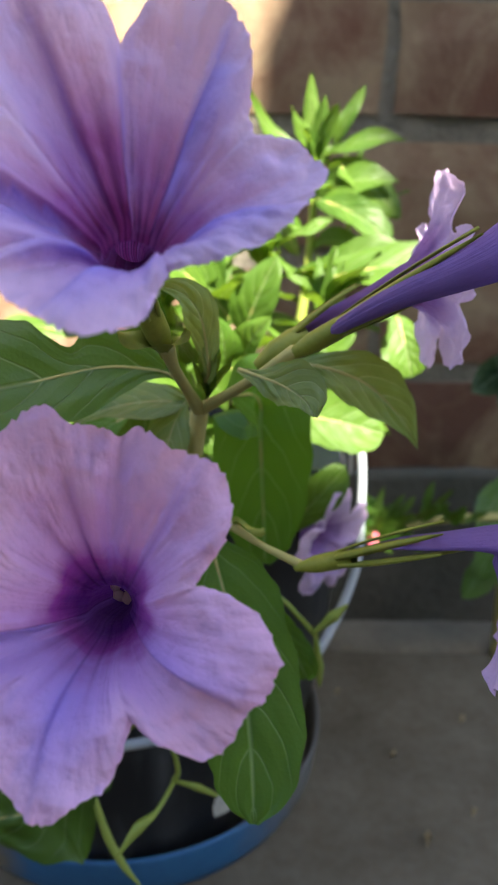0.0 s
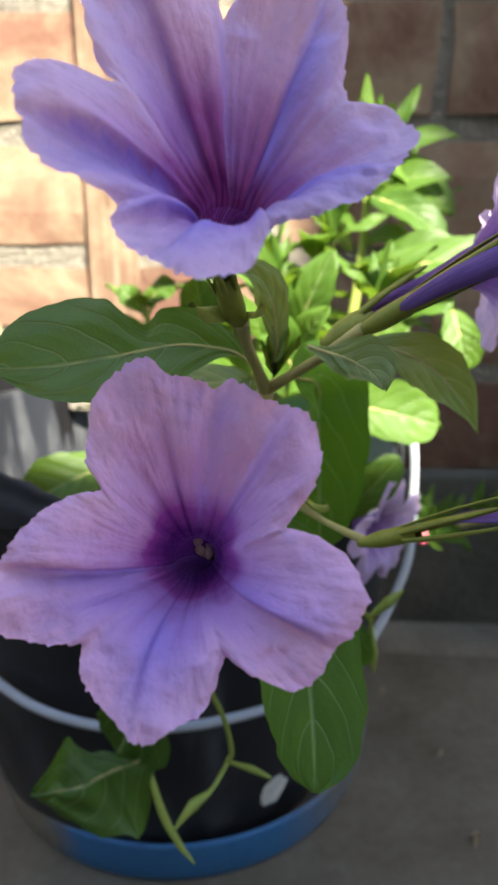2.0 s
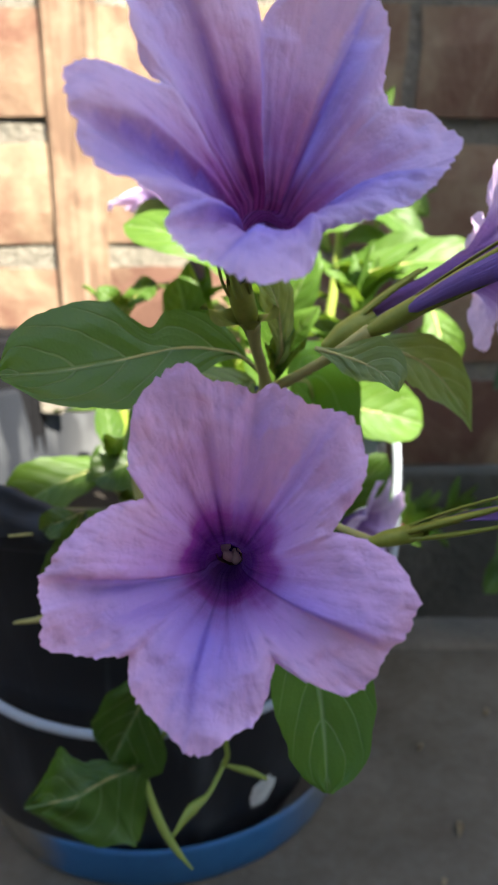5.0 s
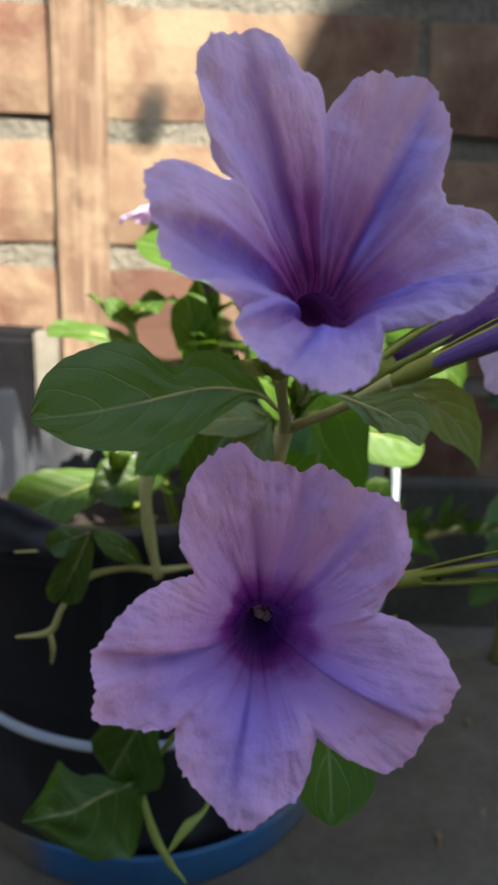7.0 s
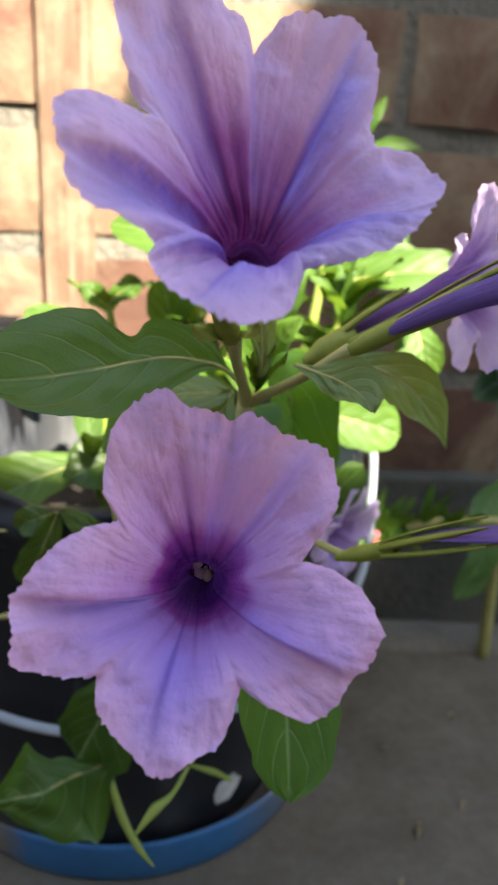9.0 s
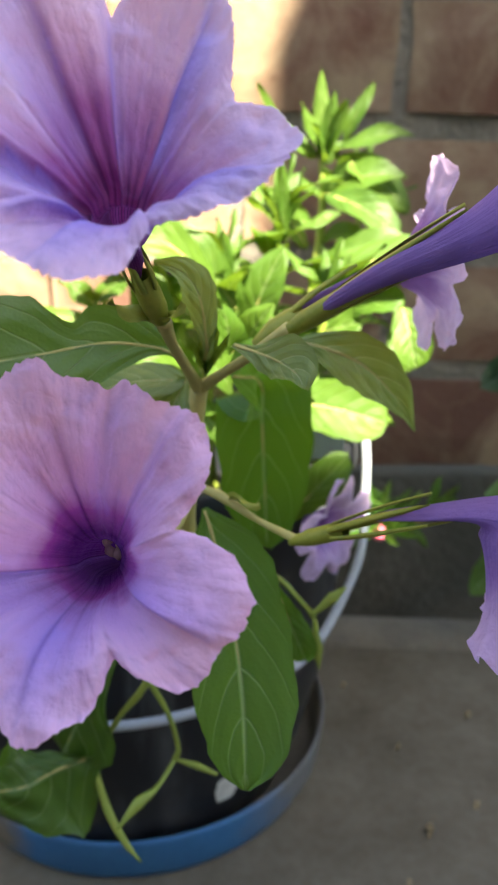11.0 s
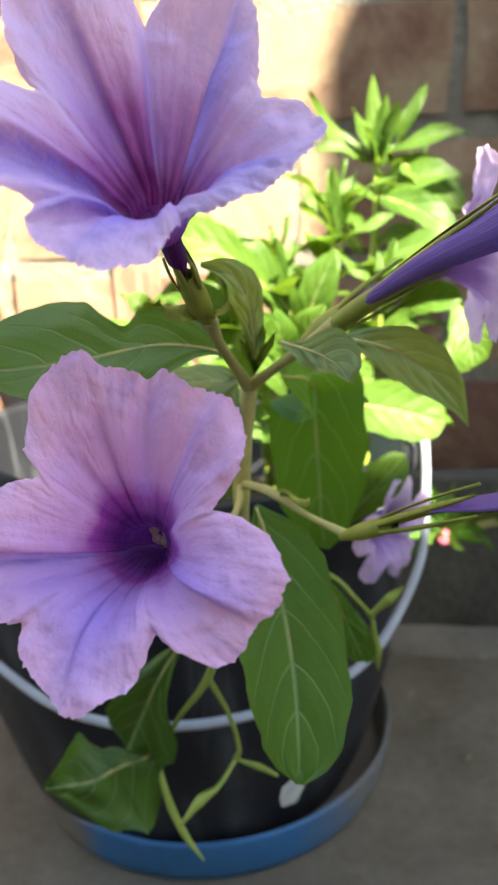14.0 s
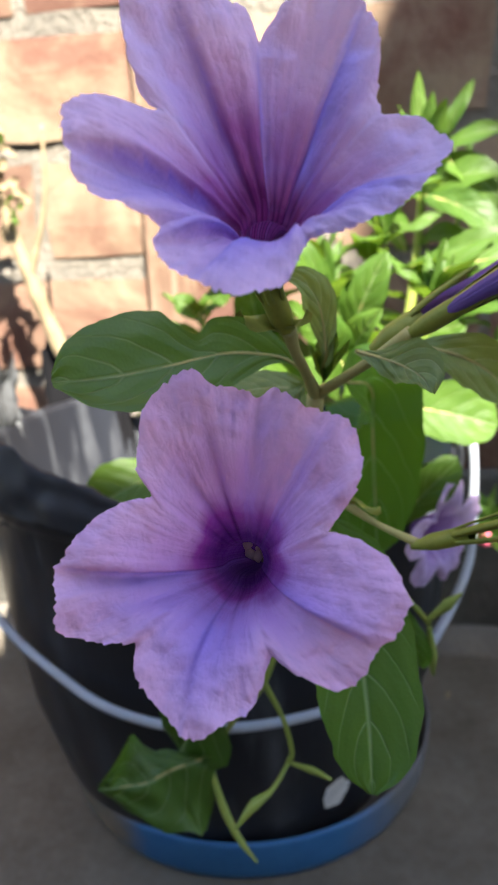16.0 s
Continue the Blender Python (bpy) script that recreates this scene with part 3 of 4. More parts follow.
def grown_leaf(parent, line, one, other, face, mat, fold=0.2, wave=0.012, seed=0, nu=32, nv=72, ribs=True):
    """A leaf along a bent midrib. one, other: (share of its length, half width) of the two halves of the blade."""
    fine = spline([Vector(p) for p in line], 300)
    run = np.cumsum([0.0] + [(b - a).length for a, b in zip(fine, fine[1:])])
    mid = [Vector([float(np.interp(run[-1] * k / 60, run, [p[i] for p in fine])) for i in range(3)]) for k in range(61)]
    n0 = Vector(face).normalized()

    def place(u, v):
        q = 2 * u - 1
        f = v * 60
        j = min(int(f), 59)
        c = mid[j].lerp(mid[j + 1], f - j)
        d = (mid[min(60, j + 4)] - mid[max(0, j - 4)]).normalized()
        side = d.cross(n0).normalized()
        n = side.cross(d)
        w = sum(float(np.interp(v + k, *zip(*(one if q > 0 else other)))) for k in (-0.012, -0.006, 0, 0.006, 0.012)) / 5
        lift = fold * abs(q) * w + wave * math.sin(8 * v + (4 if q > 0 else 0) + seed) * q * q + 0.5 * wave * noise.noise((q * 2.5, v * 6, seed))
        edge = 1 + (0.03 * math.sin(29 * v + seed) + 0.03 * noise.noise((v * 22, seed, q))) * abs(q) ** 4
        return c + side * w * q * edge + n * lift

    ob = part("leaf", sheet(place, nu, nv), mat, parent)
    if ribs:
        part("midrib", stem_mesh([place(0.5, 0.01 + 0.93 * k / 8) - n0 * 0.003 for k in range(9)], [0.0065, 0.0045, 0.0015], seg=6, n=24), STEM, ob, "pale raised midrib")
    return ob


plant = thing("flowering_plant", (-0.1, 3.2, 2.0), "violet funnel flowers and dark green leaves on green stems", "plant")
FORK, NODE = V(-0.019, 1.906, 2.843), V(-0.06, 1.95, 2.52)
part("stem", stem_mesh([(-0.25, 3.1, 1.95), (-0.2, 2.6, 2.0), (-0.10, 2.15, 2.2), (-0.07, 1.98, 2.4), NODE, (-0.04, 1.93, 2.68), FORK], [0.04, 0.034, 0.03, 0.027, 0.03, 0.022, 0.028], n=40, wobble=0.1), STEM, plant)

# the lower open flower
AX = V(0.04, -0.93, 0.365)
front_tube = [(-0.10, 1.10, 2.70), (-0.10, 1.28, 2.62), (-0.10, 1.44, 2.545)]
FRONT_LOBES = [
    [(15.5, 0.171), (27.5, 0.232), (36, 0.268), (47.5, 0.289), (61, 0.274), (73, 0.283)],
    [(79, 0.263), (86.5, 0.275), (94, 0.277), (99.5, 0.306), (112, 0.289), (121, 0.255), (132.7, 0.203)],
    [(139, 0.150), (152.5, 0.186), (165.5, 0.215), (183.5, 0.259), (193.5, 0.258), (204, 0.276), (213.5, 0.231)],
    [(223, 0.187), (234.5, 0.220), (253, 0.244), (263, 0.259), (272, 0.234), (282.3, 0.222), (289, 0.195)],
    [(298.5, 0.162), (308.5, 0.217), (314, 0.254), (322.5, 0.268), (332, 0.264), (341.5, 0.284), (350, 0.284), (360, 0.258), (369, 0.216)],
]
front = part("flower", corolla((-0.0945, 0.8336, 2.8239), AX, FRONT_LOBES, depth=0.20, throat=0.052, shift=(0.008, 0.0, -0.024), narrow=1.7, lean=0.032, slopes=(2.1, 4.2), cup=0.014, ruffle=0.005, rim=300, rings=66, tube_line=front_tube, seed=1,
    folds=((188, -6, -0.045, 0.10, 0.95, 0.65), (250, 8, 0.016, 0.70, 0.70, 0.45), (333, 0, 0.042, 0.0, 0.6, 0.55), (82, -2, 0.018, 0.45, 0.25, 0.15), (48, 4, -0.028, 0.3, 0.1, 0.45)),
    veins=((113, 6, 0.014, 0.75, 0.75), (97, 2, 0.016, 0.85, 0.85), (128, 8, 0.010, 0.5, 0.55), (62, 4, 0.010, 0.55, 0.5), (30, -4, 0.006, 0.3, 0.5), (170, 4, 0.008, 0.4, 0.4), (210, 0, 0.006, 0.35, 0.45), (270, 4, 0.006, 0.45, 0.6), (236, -4, 0.006, 0.4, 0.6), (300, 0, 0.006, 0.3, 0.4), (352, 0, 0.006, 0.35, 0.5))), PETAL, plant, "open violet flower with a dark purple throat")
m = stem_mesh([(-0.10, 1.40, 2.56), (-0.095, 1.25, 2.64), (-0.087, 1.135, 2.705)], [0.006, 0.005, 0.004], seg=6, n=12)
style = part("style", m, CREAM, front, "thin cream style in the throat")
m = bmesh.new()
for dx, dz, turn in ((-0.016, 0.010, 0.6), (0.016, 0.006, -0.5), (0.003, -0.016, 0.1), (-0.012, -0.010, -0.8)):
    tube(m, [(-0.087 + dx - 0.008 * turn, 1.135, 2.705 + dz - 0.012), (-0.087 + dx, 1.125, 2.708 + dz), (-0.087 + dx + 0.008 * turn, 1.13, 2.708 + dz + 0.012)], [0.004, 0.011, 0.004], seg=7, n=8)
part("anther", m, CREAM, style, "pale anthers")
calyx(front, (-0.10, 1.45, 2.54), (0.0, -0.8, 0.55), 0.3, 0.036)
part("pedicel", stem_mesh([NODE, (-0.05, 1.8, 2.5), (-0.08, 1.6, 2.48), (-0.10, 1.46, 2.53)], [0.018, 0.011, 0.011, 0.015]), STEM, plant)

# the upper open flower
AX2 = V(0.235, -0.815, 0.515)
upper_tube = [(-0.06, 1.22, 3.31), (-0.10, 1.38, 3.27), (-0.092, 1.48, 3.18)]
UPPER_LOBES = [
    [(27.8, 0.207), (48, 0.276), (57, 0.302), (70.7, 0.310), (80.5, 0.283)],
    [(86, 0.248), (92.5, 0.292), (105, 0.335), (116, 0.345), (125, 0.325), (136.5, 0.240)],
    [(140.5, 0.183), (145, 0.214), (150, 0.256), (158.6, 0.279), (165.5, 0.283), (176.3, 0.267), (185, 0.255), (195, 0.211)],
    [(204.3, 0.164), (212.4, 0.193), (224, 0.208), (237, 0.213), (252, 0.219), (270, 0.188), (284, 0.139)],
    [(295, 0.118), (321, 0.165), (340, 0.206), (355, 0.241), (365, 0.269), (379.3, 0.246)],
]
upper = part("flower", corolla((-0.0137, 0.9182, 3.3883), AX2, UPPER_LOBES, depth=0.15, throat=0.048, shift=(0.022, 0.0, -0.012), slopes=(1.4, 4.2), cup=0.026, ruffle=0.005, rim=300, rings=66, tube_line=upper_tube, seed=2,
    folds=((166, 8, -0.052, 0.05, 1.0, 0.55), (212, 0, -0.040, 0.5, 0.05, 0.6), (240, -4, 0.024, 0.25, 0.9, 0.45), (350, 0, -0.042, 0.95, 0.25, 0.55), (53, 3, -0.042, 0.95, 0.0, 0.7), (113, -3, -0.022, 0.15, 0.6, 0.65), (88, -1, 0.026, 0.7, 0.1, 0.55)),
    veins=((100, 0, 0.014, 0.9, 0.6), (76, 2, 0.014, 0.9, 0.6), (126, 4, 0.012, 0.7, 0.5), (66, 0, 0.012, 0.8, 0.55), (140, 4, 0.010, 0.6, 0.5), (40, 2, 0.010, 0.6, 0.5), (20, 0, 0.008, 0.5, 0.45), (155, 0, 0.008, 0.5, 0.45), (260, 0, 0.005, 0.3, 0.4), (290, 0, 0.005, 0.3, 0.5), (320, 0, 0.005, 0.3, 0.5))), PETAL_UP, plant, "open violet flower with a dark purple throat")
calyx(upper, (-0.064, 1.57, 3.075), (-0.035, -0.11, 0.14), 0.24, 0.029, 0.0, blade=0.45, cup_part=0.62)
part("pedicel", stem_mesh([FORK, (-0.03, 1.75, 2.93), (-0.05, 1.62, 3.02), (-0.058, 1.56, 3.08)], [0.022, 0.015, 0.014, 0.02]), STEM, plant)
for tip in ((-0.17, 1.5, 3.13), (-0.005, 1.5, 3.13)):
    leaf(plant, (-0.06, 1.57, 3.06), tip, 0.045, (0, -0.6, 0.8), SEPAL, ribs=False, name="bract", nu=6, nv=10)

# a flower that reaches sideways from the fork
side_u = part("flower", corolla((1.0, 1.38, 3.43), (0.92, -0.2, 0.30), round_lobes(0.29, 0.18, 0.05), depth=0.30, throat=0.105, tube_line=[(0.60, 1.48, 3.27), (0.42, 1.56, 3.18), (0.25, 1.678, 3.057)], tube_r=0.012, seed=3, reflex=0.05), PETAL_SIDE, plant, "violet flower seen along its tube")
calyx(side_u, (0.235, 1.69, 3.045), (0.36, -0.20, 0.25), 0.55, 0.026, 0.6, turn=0.4, blade=0.62, cup_part=0.34)
part("pedicel", stem_mesh([FORK, (0.06, 1.8, 2.91), (0.15, 1.73, 2.98), (0.24, 1.69, 3.05)], [0.02, 0.014, 0.014, 0.02]), STEM, plant)

# a pale flower turned away behind it
side_b = part("flower", corolla((0.69, 2.02, 3.20), (0.97, 0.10, 0.06), round_lobes(0.27, 0.16, 0.10, 2), depth=0.12, throat=0.06, tube_line=[(0.45, 1.95, 3.15), (0.30, 1.92, 3.08), (0.2, 1.92, 3.02)], seed=4, reflex=0.03, ruffle=0.006), PETAL_PALE, plant, "pale violet flower turned away")
calyx(side_b, (0.16, 1.9, 2.98), (0.36, 0.02, 0.24), 0.36, 0.04, 0.2)

# the drooping flower on the lower side branch
side_l = part("flower", corolla((0.83, 1.40, 2.53), (0.52, -0.10, -0.84), round_lobes(0.20, 0.13, 0.2, 4), depth=0.15, throat=0.080, ruffle=0.016, tube_line=[(0.66, 1.44, 2.675), (0.56, 1.48, 2.645), (0.48, 1.52, 2.62), (0.40, 1.59, 2.56), (0.28, 1.67, 2.477)], tube_r=0.012, seed=5, reflex=-0.07), PETAL_SIDE, plant, "violet flower drooping on a side branch")
calyx(side_l, (0.27, 1.68, 2.47), (0.33, -0.23, 0.20), 0.47, 0.024, 0.7, turn=0.4, blade=0.62, cup_part=0.36)
part("pedicel", stem_mesh([NODE, (0.0, 1.85, 2.55), (0.06, 1.80, 2.545), (0.16, 1.75, 2.50), (0.28, 1.68, 2.47)], [0.016, 0.012, 0.016, 0.009, 0.014]), STEM, plant)
leaf(plant, (0.06, 1.80, 2.545), (0.17, 1.72, 2.555), 0.03, (0, -0.3, 1), SEPAL, ribs=False, name="bract", nu=6, nv=10)

# blades on the near stem
grown_leaf(plant, [(-0.03, 1.87, 2.90), (-0.085, 1.84, 2.955), (-0.131, 1.811, 2.978), (-0.219, 1.752, 2.997), (-0.281, 1.709, 2.997), (-0.407, 1.611, 2.982), (-0.519, 1.514, 2.976), (-0.613, 1.42, 2.986)],
    [(0, 0.008), (0.1, 0.012), (0.15, 0.036), (0.22, 0.072), (0.28, 0.087), (0.35, 0.101), (0.41, 0.096), (0.452, 0.060), (0.478, 0.060), (0.53, 0.108), (0.565, 0.152), (0.64, 0.160), (0.78, 0.158), (0.86, 0.131), (0.945, 0.092), (0.98, 0.058), (1, 0.015)],
    [(0, 0.008), (0.12, 0.012), (0.22, 0.034), (0.28, 0.062), (0.37, 0.096), (0.5, 0.118), (0.62, 0.130), (0.79, 0.108), (0.92, 0.066), (0.97, 0.034), (1, 0.015)], (0.1, -0.93, 0.42), LEAF_LESS_LIT, fold=0.14, seed=1, nu=40, nv=110)
grown_leaf(plant, [(0.005, 1.84, 2.93), (0.019, 1.78, 2.987), (0.013, 1.77, 3.065), (-0.003, 1.76, 3.133), (-0.04, 1.751, 3.182), (-0.111, 1.74, 3.206)],
    [(0, 0.005), (0.2, 0.017), (0.4, 0.033), (0.6, 0.049), (0.72, 0.053), (0.85, 0.032), (1, 0.003)], [(0, 0.005), (0.2, 0.014), (0.4, 0.03), (0.6, 0.044), (0.72, 0.035), (0.85, 0.019), (1, 0.003)], (0.0, -0.95, 0.30), LEAF_PALE, seed=2)
grown_leaf(plant, [(0.099, 1.67, 3.009), (0.161, 1.621, 2.998), (0.217, 1.574, 2.985), (0.257, 1.533, 2.963), (0.274, 1.50, 2.936)],
    [(0, 0.007), (0.2, 0.020), (0.4, 0.040), (0.6, 0.046), (0.8, 0.034), (0.93, 0.018), (1, 0.004)], [(0, 0.006), (0.2, 0.018), (0.4, 0.044), (0.6, 0.071), (0.75, 0.071), (0.9, 0.045), (1, 0.006)], (0.0, -0.93, 0.36), LEAF_PALE, fold=0.12, seed=3)
grown_leaf(plant, [(0.20, 1.80, 2.99), (0.274, 1.82, 2.993), (0.374, 1.892, 2.959), (0.461, 1.955, 2.91), (0.548, 2.023, 2.826), (0.611, 2.076, 2.749), (0.660, 2.12, 2.665)],
    [(0, 0.006), (0.12, 0.022), (0.24, 0.056), (0.4, 0.082), (0.56, 0.074), (0.74, 0.044), (0.87, 0.022), (1, 0.002)], [(0, 0.006), (0.12, 0.020), (0.24, 0.050), (0.4, 0.078), (0.56, 0.084), (0.74, 0.066), (0.87, 0.038), (1, 0.002)], (0.0, -0.93, 0.36), LEAF_PALE, fold=0.2, seed=4)
grown_leaf(plant, [(0.06, 2.1, 2.84), (0.147, 2.4, 2.759), (0.154, 2.422, 2.613), (0.163, 2.453, 2.399), (0.179, 2.5, 2.051)],
    [(0, 0.031), (0.08, 0.083), (0.2, 0.143), (0.35, 0.176), (0.6, 0.172), (0.8, 0.158), (0.93, 0.103), (1, 0.014)], [(0, 0.025), (0.08, 0.079), (0.2, 0.139), (0.4, 0.185), (0.6, 0.187), (0.8, 0.153), (0.93, 0.096), (1, 0.014)], (0.0, -0.95, 0.30), LEAF, fold=0.10, seed=5)
grown_leaf(plant, [(0.004, 1.80, 2.51), (0.042, 1.753, 2.41), (0.090, 1.668, 2.258), (0.122, 1.592, 2.125), (0.140, 1.517, 1.995), (0.148, 1.43, 1.852)],
    [(0, 0.007), (0.05, 0.025), (0.15, 0.095), (0.25, 0.140), (0.4, 0.155), (0.6, 0.142), (0.75, 0.126), (0.88, 0.100), (0.96, 0.056), (1, 0.006)], [(0, 0.008), (0.05, 0.046), (0.15, 0.122), (0.25, 0.145), (0.4, 0.152), (0.6, 0.155), (0.75, 0.148), (0.88, 0.119), (0.96, 0.066), (1, 0.006)], (0.1, -0.9, 0.35), LEAF, fold=0.12, seed=6, nv=90)
leaf(plant, (0.2, 2.2, 2.08), (0.34, 2.25, 1.70), 0.16, (0.1, -0.98, 0.2), LEAF, sag=0.05, blunt=0.7, seed=7)
leaf(plant, (-0.06, 2.0, 2.86), (-0.10, 1.93, 2.56), 0.15, (-0.5, -0.8, 0.4), LEAF_PALE, sag=0.22, peak=0.45, seed=8)
leaf(plant, (-0.05, 2.0, 2.84), (-0.40, 1.97, 2.78), 0.17, (0, -0.5, 0.85), LEAF_PALE, sag=0.12, peak=0.5, seed=9)
leaf(plant, (-0.30, 2.3, 2.72), (-0.52, 2.25, 2.55), 0.18, (0, -0.7, 0.7), LEAF, sag=0.12, peak=0.5, seed=19)
for tip, wide, turn in (((0.005, 1.78, 3.05), 0.03, 0), ((0.05, 1.75, 3.05), 0.035, 1), ((0.085, 1.74, 3.03), 0.03, 2), ((-0.02, 1.80, 3.00), 0.03, 3)):
    leaf(plant, (0.005, 1.85, 2.90), tip, wide, (0.2, -0.9, 0.2), LEAF_BRIGHT, ribs=False, seed=13 + turn, nu=8, nv=14)
for base, tip in (((0.17, 1.72, 2.99), (0.19, 1.64, 2.965)), ((0.19, 1.71, 3.0), (0.235, 1.63, 2.985))):
    leaf(plant, base, tip, 0.045, (0, -0.9, 0.4), SEPAL, ribs=False, name="bract", nu=6, nv=10)

# the lower twig with buds
part("twig", stem_mesh([(-0.1, 2.2, 2.1), (-0.16, 2.15, 1.95), (-0.25, 2.12, 1.68), (-0.38, 2.14, 1.48), (-0.497, 2.163, 1.251)], [0.0150, 0.0128, 0.0165, 0.0105, 0.0150]), STEM_BRIGHT, plant)
part("twig", stem_mesh([(-0.25, 2.12, 1.68), (-0.19, 2.18, 1.48), (-0.16, 2.21, 1.30), (-0.176, 2.219, 1.232)], [0.0135, 0.0097, 0.0097, 0.0135]), STEM_BRIGHT, plant)
part("bud", stem_mesh([(-0.176, 2.219, 1.232), (-0.23, 2.1, 1.20), (-0.29, 2.03, 1.19), (-0.36, 1.97, 1.12)], [0.0090, 0.0097, 0.0225, 0.0045]), STEM_BRIGHT, plant)
part("bud", stem_mesh([(-0.176, 2.219, 1.232), (-0.08, 2.2, 1.22), (0.0, 2.18, 1.20)], [0.0060, 0.0150, 0.0067]), STEM_BRIGHT, plant)
part("bud", stem_mesh([(-0.497, 2.163, 1.251), (-0.43, 2.1, 1.08), (-0.36, 2.06, 0.97), (-0.29, 2.03, 0.90)], [0.0105, 0.0180, 0.0150, 0.0037]), STEM_BRIGHT, plant)
grown_leaf(plant, [(-0.30, 2.10, 1.90), (-0.338, 2.1, 1.845), (-0.452, 2.127, 1.643), (-0.546, 2.151, 1.445), (-0.62, 2.17, 1.283)],
    [(0, 0.008), (0.12, 0.012), (0.36, 0.066), (0.54, 0.130), (0.72, 0.136), (0.87, 0.111), (1, 0.023)], [(0, 0.008), (0.12, 0.012), (0.36, 0.050), (0.54, 0.093), (0.72, 0.165), (0.87, 0.205), (1, 0.113)], (0.0, -0.93, 0.36), LEAF_LESS_LIT, fold=0.2, seed=11, wave=0.03)
grown_leaf(plant, [(-0.48, 2.14, 1.30), (-0.62, 2.105, 1.262), (-0.755, 2.065, 1.205), (-0.925, 2.02, 1.20)],
    [(0, 0.009), (0.2, 0.04), (0.45, 0.093), (0.6, 0.185), (0.68, 0.195), (0.78, 0.14), (0.92, 0.060), (1, 0.012)], [(0, 0.06), (0.1, 0.18), (0.25, 0.29), (0.4, 0.27), (0.55, 0.21), (0.7, 0.132), (0.85, 0.085), (0.95, 0.05), (1, 0.012)], (0.0, -0.91, 0.42), LEAF_LESS_LIT, fold=-0.2, seed=10, wave=0.045)
for a, b in (((0.36, 2.25, 1.90), (0.48, 2.25, 2.02)), ((0.37, 2.27, 1.86), (0.396, 2.298, 1.63))):
    part("bud", stem_mesh([a, Vector(a).lerp(Vector(b), 0.6), b], [0.009, 0.022, 0.004]), STEM_BRIGHT, plant)
part("twig", stem_mesh([(0.05, 2.3, 2.1), (0.215, 2.25, 2.055), (0.3, 2.25, 1.97), (0.37, 2.26, 1.88)], [0.013, 0.011, 0.01, 0.012]), STEM_BRIGHT, plant)

# ---------------------------------------------------------------- bucket, tray, handle
BX, BY = -0.74, 3.84
bucket = thing("bucket", (BX, BY, 0.03), "black plastic bucket used as a plant pot", "bucket")
outer = [(0.0, 0.04), (1.00, 0.04), (1.06, 0.06), (1.09, 0.14), (1.15, 0.30), (1.275, 0.80), (1.345, 1.40), (1.38, 2.04), (1.41, 2.06), (1.43, 2.10), (1.43, 2.22), (1.41, 2.24), (1.36, 2.24), (1.34, 2.2), (1.10, 0.2), (0.0, 0.2)]
part("body", lathe(outer, 96, (BX, BY)), DUST_SHEEN_BLACK, bucket)
handle_line = [(0.62, 3.60, 2.30), (0.62, 3.42, 2.48), (0.65, 3.27, 2.3), (0.66, 3.22, 2.02), (0.62, 3.05, 1.72), (0.42, 2.80, 1.42), (0.20, 2.66, 1.29), (-0.10, 2.54, 1.22), (-0.46, 2.45, 1.19), (-0.85, 2.45, 1.19), (-1.25, 2.55, 1.28), (-1.85, 2.90, 1.52), (-2.18, 3.45, 1.94), (-2.2, 3.85, 2.14)]
part("handle", stem_mesh(handle_line, [0.023] * 3, seg=12, n=120), WHITE_PLASTIC, bucket, "pale grey carrying handle hanging down")
bm = bmesh.new()
box(bm, (0.38, 3.10, 1.75), (0.53, 3.15, 2.56))
bmesh.ops.bevel(bm, geom=bm.edges[:], offset=0.015, segments=2, affect="EDGES")
part("bracket", bm, WHITE_PLASTIC, bucket, "white handle bracket", smooth=False)
def smear(u, v):
    """A dried splash of paint that follows the bucket's side."""
    q = 2 * math.pi * u
    r = v * (1 + 0.35 * noise.noise((math.cos(q) * 2, math.sin(q) * 2, 3)))
    z = SMEAR_Z + 0.112 * r * math.sin(q)
    a = SMEAR_A + 0.066 * r * math.cos(q) + 0.006 * math.sin(9 * z)
    f = max(0.0, min(1.0, (z - 0.3) / 0.5))
    k = 1.15 + 0.125 * f + 0.014 - 0.004 * v
    return V(BX + k * math.cos(a), BY + k * math.sin(a), z)


SMEAR_A, SMEAR_Z = radians(-52.5), 0.475
part("paint_splash", sheet(smear, 24, 6, closed=True), PAINT, bucket, "dried white paint splash")
single("soil", sheet(lambda u, v: V(BX + 1.30 * v * math.cos(6.2832 * u), BY + 1.30 * v * math.sin(6.2832 * u), 1.5 + 0.06 * noise.noise((9 * u, 7 * v, 1))), 48, 16, closed=True), SOIL, "dark potting soil in the bucket", "soil", kind="stuff")
TX, TY = -0.65, 3.87
tray = thing("tray", (TX, TY, 0), "blue plastic tray with dried dirt under the bucket", "tray")
part("base", lathe([(0.0, 0.035), (1.10, 0.035), (1.14, 0.05), (1.175, 0.255), (1.182, 0.245), (1.15, 0.03), (0.0, 0.03)], 96, (TX, TY)), DIRT, tray, "grey-brown dried dirt film")
part("rim", lathe([(1.182, 0.245), (1.185, 0.275), (1.194, 0.285), (1.206, 0.275), (1.206, 0.25), (1.18, 0.05), (1.16, 0.003), (1.0, 0.001), (1.15, 0.02), (1.182, 0.245)], 96, (TX, TY)), BLUE, tray, "blue plastic rim")

# ---------------------------------------------------------------- foliage behind
bush = thing("leafy_plant", (0.1, 4.0, 1.95), "bright green sunlit leafy plant in the bucket", "plant")
rnd = random.Random(4)


